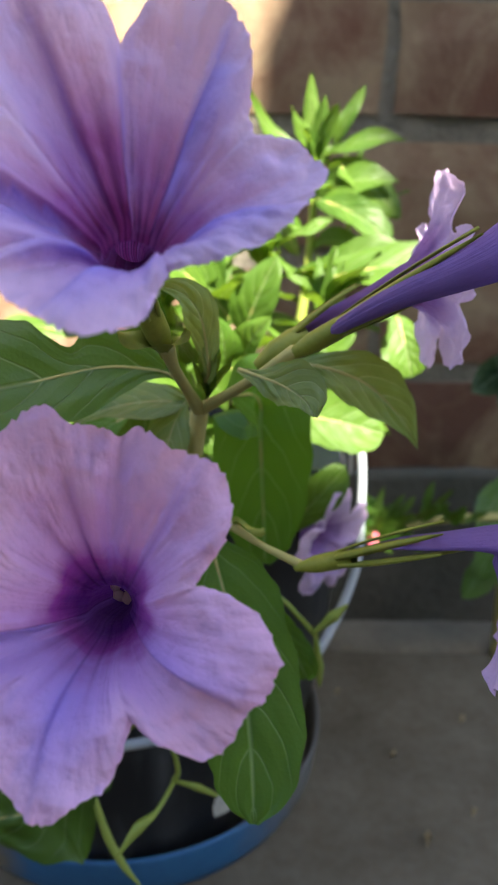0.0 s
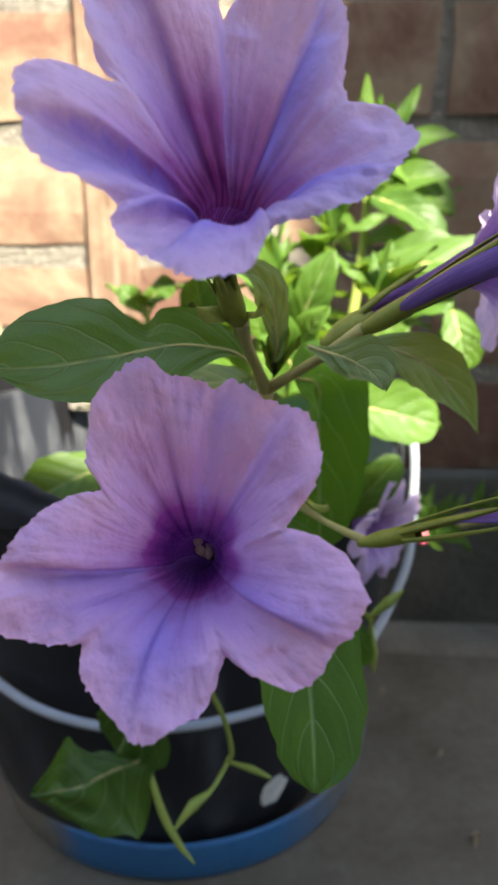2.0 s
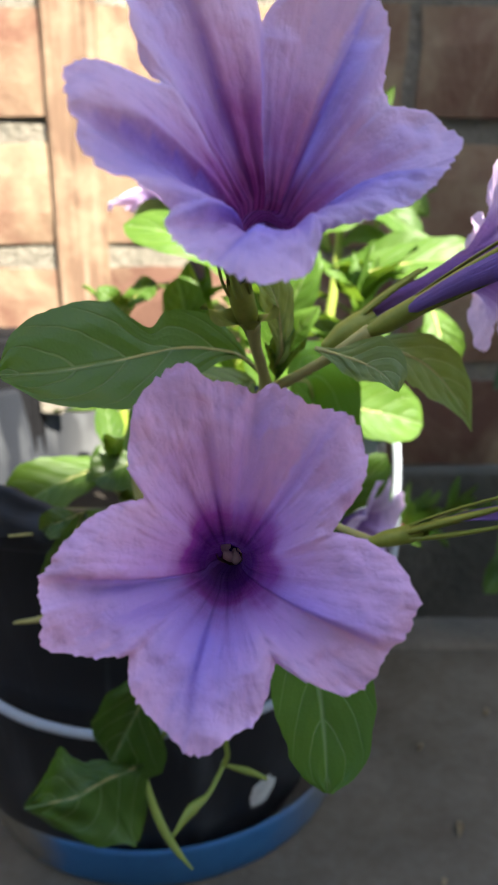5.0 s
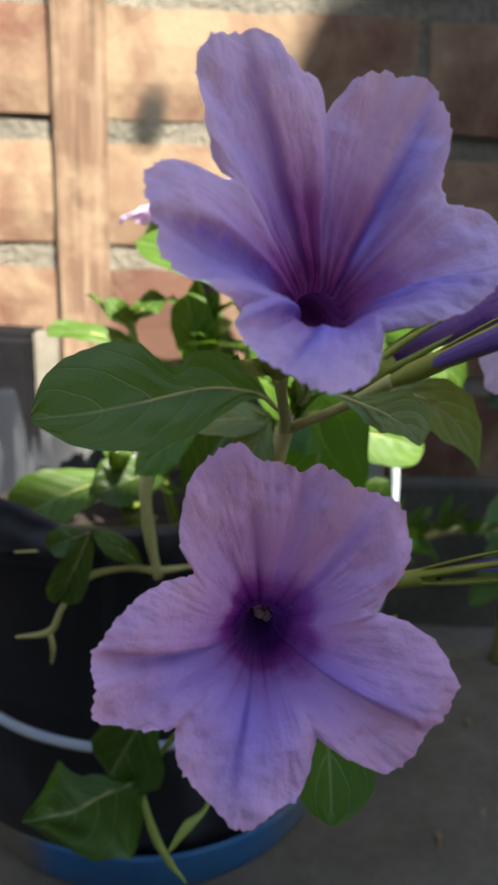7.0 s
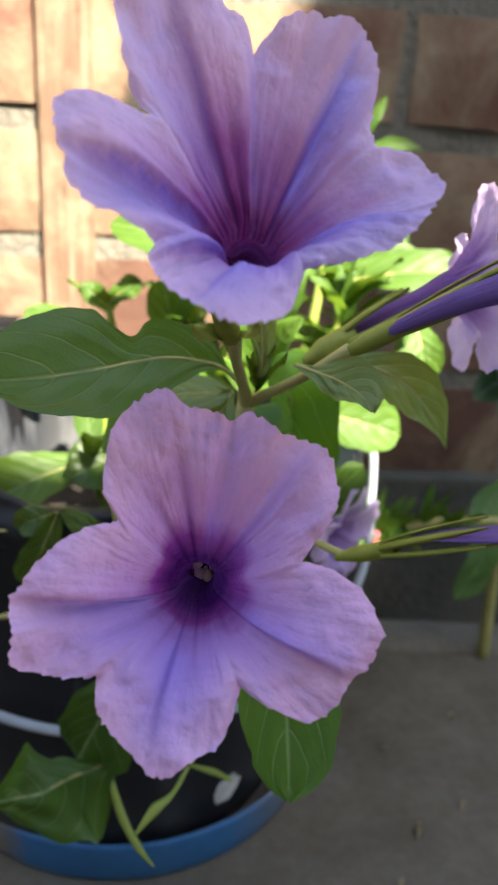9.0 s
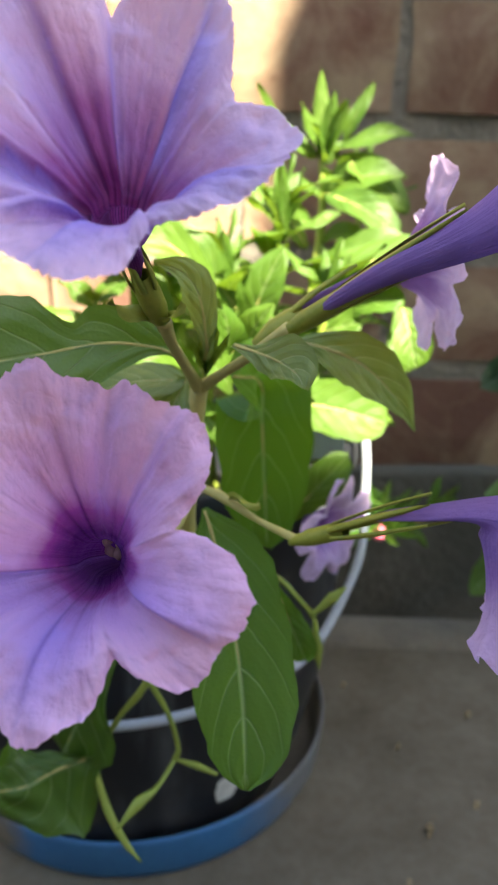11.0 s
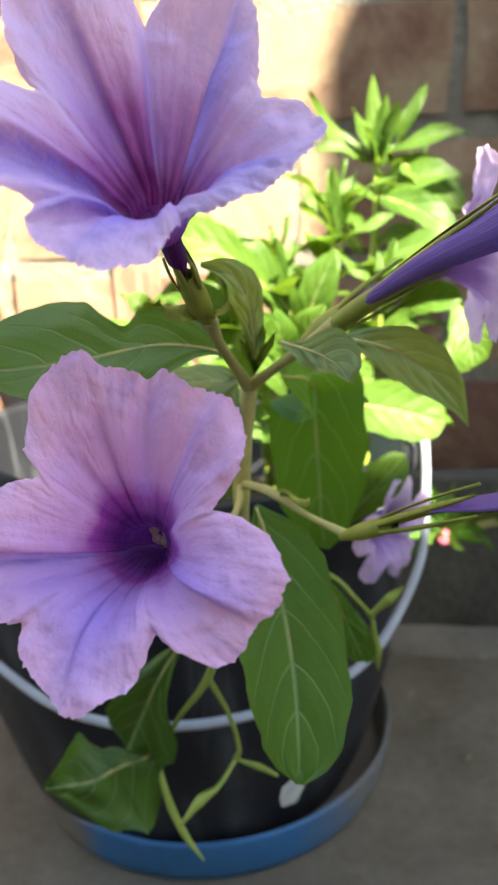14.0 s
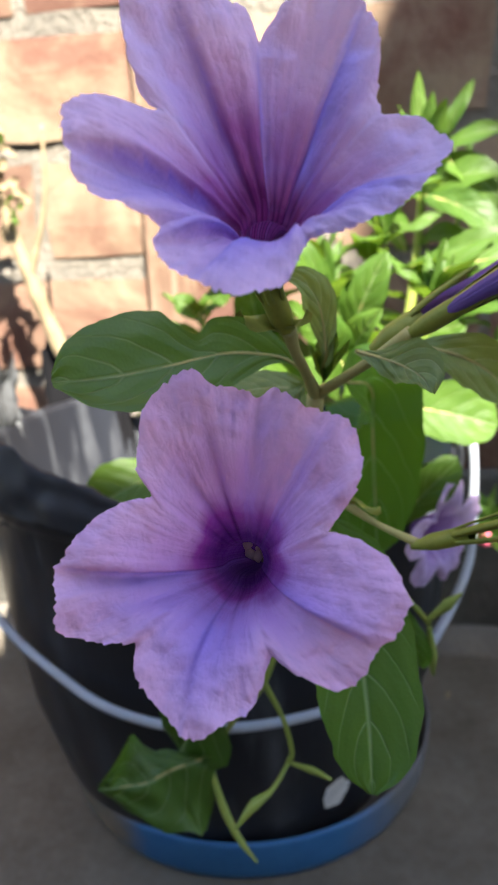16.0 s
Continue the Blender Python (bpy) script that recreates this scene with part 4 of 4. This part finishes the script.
def leafy_stem(base, top, nodes, size, seed, spread=0.9, mat=LEAF_BRIGHT, owner=None):
    """An upright stem with pairs of blades set crosswise."""
    owner = owner or bush
    r = random.Random(seed)
    b, t = Vector(base), Vector(top)
    mid = b.lerp(t, 0.5) + V(r.uniform(-0.1, 0.1), r.uniform(-0.1, 0.1), 0)
    line = spline([b, mid, t], 20)
    part("stem", stem_mesh([b, mid, t], [0.035, 0.028, 0.016]), STEM_BRIGHT, owner)
    turn = r.uniform(0, 3)
    for k in range(nodes):
        f = 0.25 + 0.75 * (k + 1) / nodes
        p = line[min(20, int(f * 20))]
        turn += 1.57 + r.uniform(-0.3, 0.3)
        for sgn in (0, math.pi):
            a = turn + sgn
            e = V(math.cos(a), math.sin(a), 0)
            s = size * (1.15 - 0.45 * f) * r.uniform(0.75, 1.2)
            rise = r.uniform(-0.1, 0.45) + 0.4 * (f > 0.9)
            tip = p + e * s * spread + V(0, 0, rise * s)
            leaf(owner, p, tip, s * r.uniform(0.38, 0.5), V(-e.x * 0.4, -e.y * 0.4, 1), mat, sag=r.uniform(0.03, 0.14), peak=0.5, seed=r.uniform(0, 9), ribs=False, nu=8, nv=12)


part("stem", stem_mesh([(0.2, 4.1, 1.8), (0.38, 4.15, 2.8), (0.44, 4.2, 3.4), (0.427, 4.2, 3.70)], [0.035, 0.03, 0.024, 0.016]), STEM_BRIGHT, bush)
for base, tip, width, sag in (
    ((0.427, 4.2, 3.66), (0.405, 4.15, 4.15), 0.10, 0.03),
    ((0.55, 4.2, 3.78), (0.70, 4.15, 4.08), 0.09, 0.05),
    ((0.45, 4.2, 3.66), (0.56, 4.2, 3.80), 0.06, 0.05),
    ((0.50, 4.2, 3.73), (0.93, 4.1, 3.80), 0.13, 0.12),
    ((0.40, 4.2, 3.70), (0.05, 4.1, 4.06), 0.12, -0.12),
    ((0.40, 4.2, 3.70), (0.09, 4.1, 3.77), 0.14, 0.12),
    ((0.42, 4.2, 3.68), (0.30, 4.05, 3.96), 0.09, 0.05),
    ((0.44, 4.2, 3.68), (0.55, 4.0, 3.97), 0.10, 0.05),
    ((0.43, 4.2, 3.68), (0.48, 4.05, 4.02), 0.09, 0.05),
    ((0.43, 4.2, 3.66), (0.36, 3.95, 3.84), 0.10, 0.08),
    ((0.45, 4.2, 3.50), (0.90, 4.05, 3.58), 0.22, 0.16),
    ((0.45, 4.2, 3.48), (0.70, 4.0, 3.40), 0.14, 0.1),
    ((0.44, 4.2, 3.50), (0.17, 4.05, 3.52), 0.15, 0.12),
    ((0.44, 4.2, 3.48), (0.58, 4.0, 3.68), 0.11, 0.05),
    ((0.43, 4.2, 3.30), (0.14, 4.0, 3.36), 0.17, 0.1),
    ((0.43, 4.2, 3.25), (0.74, 4.0, 3.24), 0.17, 0.1),
):
    leaf(bush, base, tip, width, (0.1, -0.75, 0.65), LEAF_BRIGHT, sag=sag, peak=0.5, ribs=False, seed=width * 70, nu=8, nv=14)
leafy_stem((0.35, 4.2, 1.8), (0.66, 4.25, 3.38), 4, 0.46, 2)
leafy_stem((0.0, 3.7, 1.8), (0.2, 3.6, 3.40), 7, 0.55, 3)
leafy_stem((-0.15, 3.6, 1.8), (-0.06, 3.4, 3.15), 6, 0.55, 4)
leafy_stem((0.2, 3.6, 1.8), (0.45, 3.4, 3.0), 6, 0.60, 5)
leafy_stem((-0.4, 3.6, 1.8), (-0.33, 3.35, 2.95), 5, 0.45, 6)
leafy_stem((-0.75, 3.7, 1.8), (-0.75, 3.6, 2.85), 3, 0.45, 7)
leafy_stem((-0.55, 3.0, 1.8), (-0.7, 2.9, 2.3), 3, 0.42, 8, mat=LEAF_OLIVE)
# upright young shoots at the tops of the tall stems
def shoots(c, count, size, seed):
    r = random.Random(seed)
    for q in range(count):
        a = q * 2.4 + r.uniform(-0.3, 0.3)
        e = V(math.cos(a), math.sin(a), 0)
        out = (0.10 + 0.75 * q / count) * size
        leaf(bush, Vector(c), Vector(c) + e * out + V(0, 0, size * (1.05 - 0.75 * q / count) * r.uniform(0.8, 1.1)), 0.20 * size * r.uniform(0.8, 1.2), (-e.x - 0.2, -e.y - 0.5, 0.5), LEAF_BRIGHT, sag=0.06, peak=0.55, ribs=False, seed=q, nu=8, nv=12)


shoots((0.68, 4.25, 3.36), 6, 0.42, 2)
shoots((0.22, 3.6, 3.25), 9, 0.40, 3)
shoots((0.46, 3.4, 2.92), 8, 0.38, 4)
shoots((-0.05, 3.4, 3.0), 8, 0.36, 5)
part("stem", stem_mesh([(-0.45, 3.55, 1.55), (-0.62, 3.5, 2.4), (-0.72, 3.42, 2.95)], [0.03, 0.024, 0.012]), STEM_BRIGHT, bush)
# large single blades that stand out of the bush
for base, tip, width, face, mat, blunt in (
    ((0.50, 4.2, 3.72), (0.93, 4.1, 3.40), 0.24, (-0.2, -0.7, 0.7), LEAF_BRIGHT, 0),
    ((0.45, 4.1, 3.50), (0.85, 3.9, 3.28), 0.22, (-0.1, -0.8, 0.6), LEAF_BRIGHT, 0.4),
    ((0.35, 3.9, 3.20), (0.05, 3.7, 3.50), 0.2, (0, -0.8, 0.6), LEAF_BRIGHT, 0),
    ((0.30, 3.6, 2.70), (0.62, 3.4, 2.86), 0.26, (0, -0.8, 0.6), LEAF_BRIGHT, 0.5),
    ((0.10, 3.4, 2.55), (0.40, 3.2, 2.62), 0.24, (0, -0.8, 0.6), LEAF_BRIGHT, 0.5),
    ((0.50, 3.5, 2.9), (0.82, 3.4, 2.98), 0.22, (0, -0.8, 0.6), LEAF_BRIGHT, 0.5),
    ((0.0, 3.2, 2.3), (-0.25, 3.0, 2.48), 0.22, (0, -0.8, 0.6), LEAF_BRIGHT, 0.5),
    ((0.1, 3.1, 2.1), (0.05, 2.9, 2.5), 0.22, (0, -0.9, 0.4), LEAF_BRIGHT, 0),
    ((-0.2, 3.1, 2.1), (-0.35, 2.8, 2.35), 0.24, (0, -0.8, 0.6), LEAF_BRIGHT, 0.5),
    ((-0.6, 3.3, 2.3), (-0.5, 3.1, 2.75), 0.24, (0, -0.9, 0.4), LEAF_BRIGHT, 0.5),
    ((-0.8, 3.4, 2.4), (-1.05, 3.3, 2.68), 0.2, (0, -0.8, 0.6), LEAF_BRIGHT, 0.4),
    ((0.35, 3.6, 3.10), (0.90, 3.5, 3.17), 0.32, (0, -0.8, 0.6), LEAF_BRIGHT, 0.5),
    ((0.82, 3.62, 2.83), (0.90, 3.58, 2.58), 0.21, (0, -0.95, 0.3), LEAF_BRIGHT, 0.4),
    ((0.05, 2.9, 2.72), (-0.12, 2.8, 2.98), 0.20, (0, -0.8, 0.6), LEAF_BRIGHT, 0),
    ((0.10, 2.9, 2.62), (0.30, 2.8, 2.86), 0.18, (0, -0.8, 0.6), LEAF_BRIGHT, 0),
    ((-0.10, 2.9, 2.60), (-0.36, 2.8, 2.80), 0.22, (0, -0.7, 0.7), LEAF_BRIGHT, 0.5),
    ((0.06, 2.9, 2.30), (-0.10, 2.8, 2.52), 0.16, (0, -0.8, 0.6), LEAF_BRIGHT, 0.4),
    ((0.08, 2.9, 2.20), (0.20, 2.8, 2.40), 0.14, (0, -0.8, 0.6), LEAF_BRIGHT, 0.4),
    ((0.0, 3.4, 2.9), (-0.34, 3.2, 3.32), 0.24, (0.2, -0.8, 0.5), LEAF_BRIGHT, 0.5),
    ((-0.30, 3.3, 3.30), (-0.62, 3.25, 3.38), 0.22, (0, -0.8, 0.6), LEAF_BRIGHT, 0.45),
    ((0.05, 3.3, 2.8), (0.22, 3.15, 3.22), 0.22, (0, -0.85, 0.5), LEAF_BRIGHT, 0),
    ((-0.35, 3.3, 2.7), (-0.42, 3.2, 3.1), 0.24, (0, -0.9, 0.4), LEAF_BRIGHT, 0.5),
    ((-0.75, 3.0, 2.25), (-1.18, 2.8, 2.08), 0.34, (0, -0.8, 0.6), LEAF_BRIGHT, 0.5),
    ((-0.5, 3.0, 2.3), (-0.78, 2.8, 2.24), 0.3, (0, -0.8, 0.6), LEAF_OLIVE, 0.5),
    ((0.25, 2.9, 2.0), (0.52, 2.8, 2.36), 0.2, (0, -0.9, 0.3), LEAF_BRIGHT, 0.5),
    ((-0.72, 3.42, 2.82), (-1.13, 3.36, 2.86), 0.17, (0, -0.6, 0.8), LEAF_BRIGHT, 0.5),
    ((-0.72, 3.42, 2.92), (-0.84, 3.38, 3.04), 0.12, (0, -0.9, 0.4), LEAF_BRIGHT, 0),
    ((-0.72, 3.42, 2.94), (-0.55, 3.38, 3.07), 0.14, (0, -0.9, 0.4), LEAF_BRIGHT, 0.5),
    ((-0.42, 3.42, 2.76), (-0.33, 3.36, 3.18), 0.2, (0.1, -0.95, 0.3), LEAF_BRIGHT, 0.45),
    ((0.22, 3.05, 2.54), (0.71, 2.98, 2.46), 0.32, (0, -0.88, 0.5), LEAF_BRIGHT, 0.4),
    ((0.30, 3.1, 2.44), (0.62, 3.0, 2.40), 0.16, (0, -0.75, 0.65), LEAF_BRIGHT, 0.4),
    ((0.79, 3.3, 2.95), (0.86, 3.2, 2.67), 0.21, (0, -0.95, 0.3), LEAF_BRIGHT, 0.4),
    ((0.40, 3.5, 3.08), (1.06, 3.4, 3.16), 0.28, (0, -0.75, 0.65), LEAF_BRIGHT, 0.4),
    ((-0.35, 2.6, 2.3), (-0.14, 2.45, 2.75), 0.3, (-0.3, -0.9, 0.3), LEAF_OLIVE, 0),
):
    leaf(bush, base, tip, width, face, mat, sag=0.1, blunt=blunt, seed=width * 50)

for base, tip, width in (
    ((0.02, 2.75, 2.62), (-0.10, 2.58, 2.84), 0.15), ((0.0, 2.75, 2.78), (-0.01, 2.58, 3.02), 0.14), ((-0.08, 2.8, 2.86), (-0.19, 2.6, 3.06), 0.13),
    ((0.08, 2.75, 2.82), (0.18, 2.58, 3.02), 0.15), ((0.08, 2.75, 2.66), (0.23, 2.58, 2.80), 0.14), ((-0.12, 2.75, 2.66), (-0.36, 2.6, 2.78), 0.13), ((0.12, 2.75, 2.58), (0.36, 2.6, 2.64), 0.15),
):
    leaf(bush, base, tip, width, (0.15, -0.75, 0.65), LEAF_BRIGHT, sag=0.1, peak=0.5, ribs=False, seed=width * 90 + tip[0] * 20, nu=10, nv=16)
leaf(bush, (-0.08, 3.15, 3.04), (-0.64, 3.08, 3.33), 0.24, (0.2, -0.85, 0.5), LEAF_BRIGHT, sag=0.24, blunt=0.45, seed=31)

# flowers further back
def far_flower(owner, centre, axis, size, tube_line, seed, mat=PETAL_PALE, reflex=0.04):
    return part("flower", corolla(centre, axis, round_lobes(size, 0.55 * size, 0.08, seed), depth=0.15, throat=0.055, tube_line=tube_line, seed=seed, reflex=reflex, rim=80), mat, owner, "pale violet flower further back")


f = far_flower(bush, (-0.50, 3.35, 3.54), (-0.38, 0.08, 0.92), 0.30, [(-0.42, 3.33, 3.3), (-0.34, 3.35, 3.15), (-0.30, 3.36, 3.02)], 6)
calyx(f, (-0.285, 3.36, 2.9), (-0.1, 0, 0.3), 0.3, 0.035, 0.2)
part("pedicel", stem_mesh([(-0.29, 3.36, 2.92), (-0.28, 3.4, 2.6), (-0.3, 3.5, 2.2)], [0.02, 0.02, 0.024]), STEM_BRIGHT, bush)
f = far_flower(bush, (0.50, 2.78, 1.98), (0.65, -0.55, -0.15), 0.27, [(0.48, 3.0, 1.86), (0.42, 3.1, 1.84), (0.36, 3.15, 1.86)], 7)

# bare twigs hanging over the rim
def hang(*places):
    return [V(0.1 + 0.9 * (x - 0.1), y, 3.33 + 0.9 * (z - 3.33)) for x, y, z in places]


part("twig", stem_mesh(hang((-0.3, 2.8, 2.3), (-0.50, 2.50, 2.41), (-0.57, 2.42, 2.36), (-0.55, 2.38, 2.15), (-0.51, 2.38, 1.93)), [0.020, 0.029, 0.029, 0.023, 0.020], wobble=0.3), STEM, bush)
part("twig", stem_mesh(hang((-0.36, 2.42, 1.97), (-0.51, 2.39, 1.96), (-0.65, 2.38, 1.97), (-0.82, 2.36, 1.93), (-0.93, 2.36, 1.78), (-0.99, 2.35, 1.66), (-1.14, 2.34, 1.63)), [0.010, 0.018, 0.012, 0.016, 0.012, 0.016, 0.006], n=40), STEM, bush)
part("twig", stem_mesh(hang((-0.99, 2.35, 1.66), (-0.975, 2.34, 1.58), (-0.985, 2.34, 1.50)), [0.010, 0.012, 0.005]), STEM, bush)
part("twig", stem_mesh(hang((-0.82, 2.36, 1.93), (-0.86, 2.36, 2.03), (-0.95, 2.36, 2.055), (-1.13, 2.36, 2.04)), [0.011, 0.009, 0.008, 0.004]), STEM, bush)
curve = hang((-0.58, 2.38, 1.99), (-0.70, 2.34, 2.09), (-0.79, 2.33, 2.17), (-0.94, 2.33, 1.83), (-0.80, 2.33, 2.16), (-0.98, 2.34, 2.08))
leaf(bush, curve[0], curve[2], 0.10, (0.3, -0.8, 0.5), LEAF_OLIVE, sag=0.1, seed=20)
leaf(bush, curve[2], curve[3], 0.17, (0.3, -0.9, 0.3), LEAF_OLIVE, sag=0.12, blunt=0.5, seed=21)
leaf(bush, curve[4], curve[5], 0.12, (-0.2, -0.9, 0.3), LEAF_OLIVE, sag=0.1, seed=22)

# crumpled lining that hangs over the far side of the rim
def lining(u, v):
    a = radians(174 + 61 * u)
    r = 1.36 + 0.06 * noise.noise((u * 9, v * 3, 2)) + 0.03 * noise.noise((u * 30, v * 9, 5))
    z = 2.02 + (0.85 - 0.55 * u**2) * v * (0.8 + 0.3 * noise.noise((u * 6, 4, 1)))
    return V(BX + r * math.cos(a), BY + r * math.sin(a), z + 0.05 * noise.noise((u * 22, v * 8, 7)))


# black liner folded over the rim on one side
def liner(u, v):
    a = radians(165 + 104 * u)
    tall = 0.30 * min(1.0, 4 * u, 4 * (1 - u)) * (0.8 + 0.35 * noise.noise((u * 7, 2, 1)))
    f = 2 * math.pi * v * 0.5
    r = 1.395 + 0.075 * (1 - math.cos(f)) / 2 * 1.3 + 0.03 * noise.noise((u * 18, v * 4, 6))
    up = math.sin(math.pi * min(1, v * 1.25 + 0.05)) if v < 0.5 else 1 - 1.5 * (v - 0.4)
    return V(BX + r * math.cos(a), BY + r * math.sin(a), 2.14 + (tall + 0.10) * up + 0.02 * noise.noise((u * 30, v * 3, 3)))


single("bin_liner", sheet(liner, 90, 14), BLACK, "black plastic liner folded over the bucket rim", "liner")
single("plastic_sheet", sheet(lining, 60, 16), GREY_PLASTIC, "crumpled grey plastic sheet over the bucket rim", "sheet")

# second pot, black and square, behind
bm = bmesh.new()
box(bm, (-2.3, 4.72, 0.0), (-1.62, 5.2, 2.62))
bmesh.ops.bevel(bm, geom=bm.edges[:], offset=0.05, segments=3, affect="EDGES")
crate = thing("planter", (-1.96, 4.96, 0), "black plastic planter against the brick wall", "planter")
part("body", bm, MATTE_BLACK, crate, smooth=False)
bm = bmesh.new()
box(bm, (-1.61, 4.7, 2.05), (-1.44, 4.76, 2.66))
bmesh.ops.bevel(bm, geom=bm.edges[:], offset=0.02, segments=2, affect="EDGES")
part("corner_strip", bm, PLASTER_STRIP, crate, "grey-beige strip on its corner", smooth=False)

# half-dry plant at the far end
dry = thing("dry_plant", (-2.15, 4.65, 2.5), "half-dry shrub with brown leaves by the wall", "plant")
part("stem", stem_mesh([(-2.05, 4.7, 2.45), (-2.15, 4.65, 2.8), (-2.25, 4.6, 3.2), (-2.4, 4.6, 3.8), (-2.45, 4.6, 4.3)], [0.07, 0.06, 0.05, 0.035, 0.02], wobble=0.3), BARK, dry)
part("stem", stem_mesh([(-2.22, 4.6, 3.1), (-2.05, 4.6, 3.6), (-2.0, 4.6, 4.1)], [0.03, 0.02, 0.012], wobble=0.3), BARK, dry)
r2 = random.Random(9)
for q in range(26):
    f = r2.uniform(0.45, 1)
    p = V(-2.2 - 0.25 * f, 4.6, 2.9 + 1.4 * f) + V(r2.uniform(-0.06, 0.1), r2.uniform(-0.08, 0.08), 0)
    d = V(r2.uniform(-0.6, 1), r2.uniform(-1, 0.6), r2.uniform(-0.9, 0.5)).normalized()
    leaf(dry, p, p + d * r2.uniform(0.15, 0.3), r2.uniform(0.05, 0.1), (0, -1, 0.4), BARK if q % 3 else LEAF_BRIGHT, ribs=False, seed=q, nu=6, nv=8)

# low plant with needle leaves and a pink bud by the wall
needle = thing("bedding_plant", (2.35, 4.6, 0), "small plant with narrow green leaves and a pink bud", "plant")
part("stem", stem_mesh([(2.35, 4.6, 0.0), (2.3, 4.55, 0.9), (2.0, 4.4, 1.4), (1.45, 4.2, 1.52), (1.1, 4.1, 1.5), (0.84, 4.0, 1.47)], [0.04, 0.035, 0.03, 0.025, 0.02]), STEM, needle)
part("bud", stem_mesh([(0.86, 4.0, 1.43), (0.87, 3.98, 1.47), (0.88, 3.97, 1.52)], [0.035, 0.06, 0.02], n=10), PINK, needle, "round pink bud")
for q in range(34):
    c = V(0.86, 4.0, 1.5) if q < 16 else V(r2.uniform(0.95, 1.45), 4.12, 1.52)
    d = V(r2.uniform(-0.7, 0.9), r2.uniform(-0.7, 0.3), r2.uniform(-0.2, 1.0)).normalized()
    leaf(needle, c, c + d * r2.uniform(0.18, 0.34), 0.055, (0, -1, 0.3), LEAF_BRIGHT if q % 2 else LEAF, ribs=False, seed=q, nu=5, nv=8)

# blades of a plant that leans in from the side, low down by the wall
side_plant = thing("leafy_plant", (2.1, 4.9, 0), "dark leafy plant in the shade by the wall", "plant")
part("stem", stem_mesh([(2.1, 4.9, 0), (2.05, 4.9, 1.2), (1.95, 4.85, 2.6)], [0.05, 0.04, 0.03]), STEM, side_plant)
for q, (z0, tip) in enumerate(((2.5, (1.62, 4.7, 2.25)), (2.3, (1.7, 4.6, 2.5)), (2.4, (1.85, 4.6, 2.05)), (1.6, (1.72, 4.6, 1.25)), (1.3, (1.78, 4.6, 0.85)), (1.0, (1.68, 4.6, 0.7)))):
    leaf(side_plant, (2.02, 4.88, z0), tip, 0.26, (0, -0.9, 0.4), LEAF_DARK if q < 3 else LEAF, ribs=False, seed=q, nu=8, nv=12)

# dead bits on the ground
for q, (x, y, long) in enumerate(((1.13, 3.1, 0.11), (1.05, 3.75, 0.07), (1.6, 4.1, 0.08), (0.95, 2.75, 0.05), (1.45, 3.3, 0.06), (0.75, 4.4, 0.06))):
    holder = thing("fallen_leaf", (x, y, 0.006), "small dry brown leaf on the concrete", "leaf", "fallen leaves")
    leaf(holder, (x - 0.02, y - long / 2, 0.012), (x + 0.02, y + long / 2, 0.012), long * 0.5, (0, 0, 1), BARK, sag=0.15, ribs=False, name="blade", seed=q, nu=6, nv=8)

# ---------------------------------------------------------------- board against the wall
bm = bmesh.new()
box(bm, (-1.56, 5.24, 0), (-1.18, 5.31, 7.5))
bmesh.ops.bevel(bm, geom=bm.edges[:], offset=0.02, segments=2, affect="EDGES")
single("board", bm, WOOD, "weathered pale wooden board leaning on the brick wall", "board", smooth=False)

# ---------------------------------------------------------------- bricks, last
random.seed(11)


def brick_mesh(seed, length):
    r = random.Random(seed)
    bm = bmesh.new()
    nx, nz = 6, 3
    h, dpt = COURSE - 0.17, 0.12
    cols = []
    for i in range(nx + 1):
        for j in range(nz + 1):
            edge = i in (0, nx) or j in (0, nz)
            cols.append(bm.verts.new((length * i / nx + r.uniform(-0.02, 0.02), (0.022 if edge else 0.0) + r.uniform(-0.012, 0.012), h * j / nz + r.uniform(-0.018, 0.018))))
    at = lambda i, j: cols[i * (nz + 1) + j]
    for i in range(nx):
        for j in range(nz):
            bm.faces.new((at(i, j), at(i + 1, j), at(i + 1, j + 1), at(i, j + 1)))
    ring = [at(i, 0) for i in range(nx + 1)] + [at(nx, j) for j in range(1, nz + 1)] + [at(i, nz) for i in range(nx - 1, -1, -1)] + [at(0, j) for j in range(nz - 1, 0, -1)]
    backs = [bm.verts.new((q.co.x, dpt, q.co.z)) for q in ring]
    for k in range(len(ring)):
        bm.faces.new((ring[k - 1], ring[k], backs[k], backs[k - 1]))
    bmesh.ops.recalc_face_normals(bm, faces=bm.faces)
    bm.transform(Matrix.Scale(U, 4))
    me = bpy.data.meshes.new("brick")
    bm.to_mesh(me)
    bm.free()
    me.materials.append(BRICK)
    return me


shapes = [brick_mesh(k, 2.2) for k in range(8)]
for row in range(20):
    z = LEVEL + row * COURSE + 0.085
    first = 1.03 + 0.055 + (0 if row % 2 == 1 else 1.155)
    for k in range(-8, 8):
        x = first + 2.31 * k
        if z < -0.5 or x < -14 or x > 14:
            continue
        ob = new("brick", shapes[(row * 5 + k * 3) % 8])
        ob.parent = wall_north
        ob.location = (x * U, (WALL_Y + random.uniform(-0.012, 0.012)) * U, z * U)


# a soft shadow on the sunlit bricks, painted as a dark see-through patch
def wall_shadow(u, v):
    q = 2 * math.pi * u
    return V(-0.86 + 0.17 * v * math.cos(q) + 0.06 * v * math.sin(q), WALL_Y - 0.05, 4.14 + 0.30 * v * math.sin(q))


part("wall_shadow", sheet(wall_shadow, 48, 8, closed=True), SHADOW_PATCH, wall_north, "soft shadow painted on the bricks")
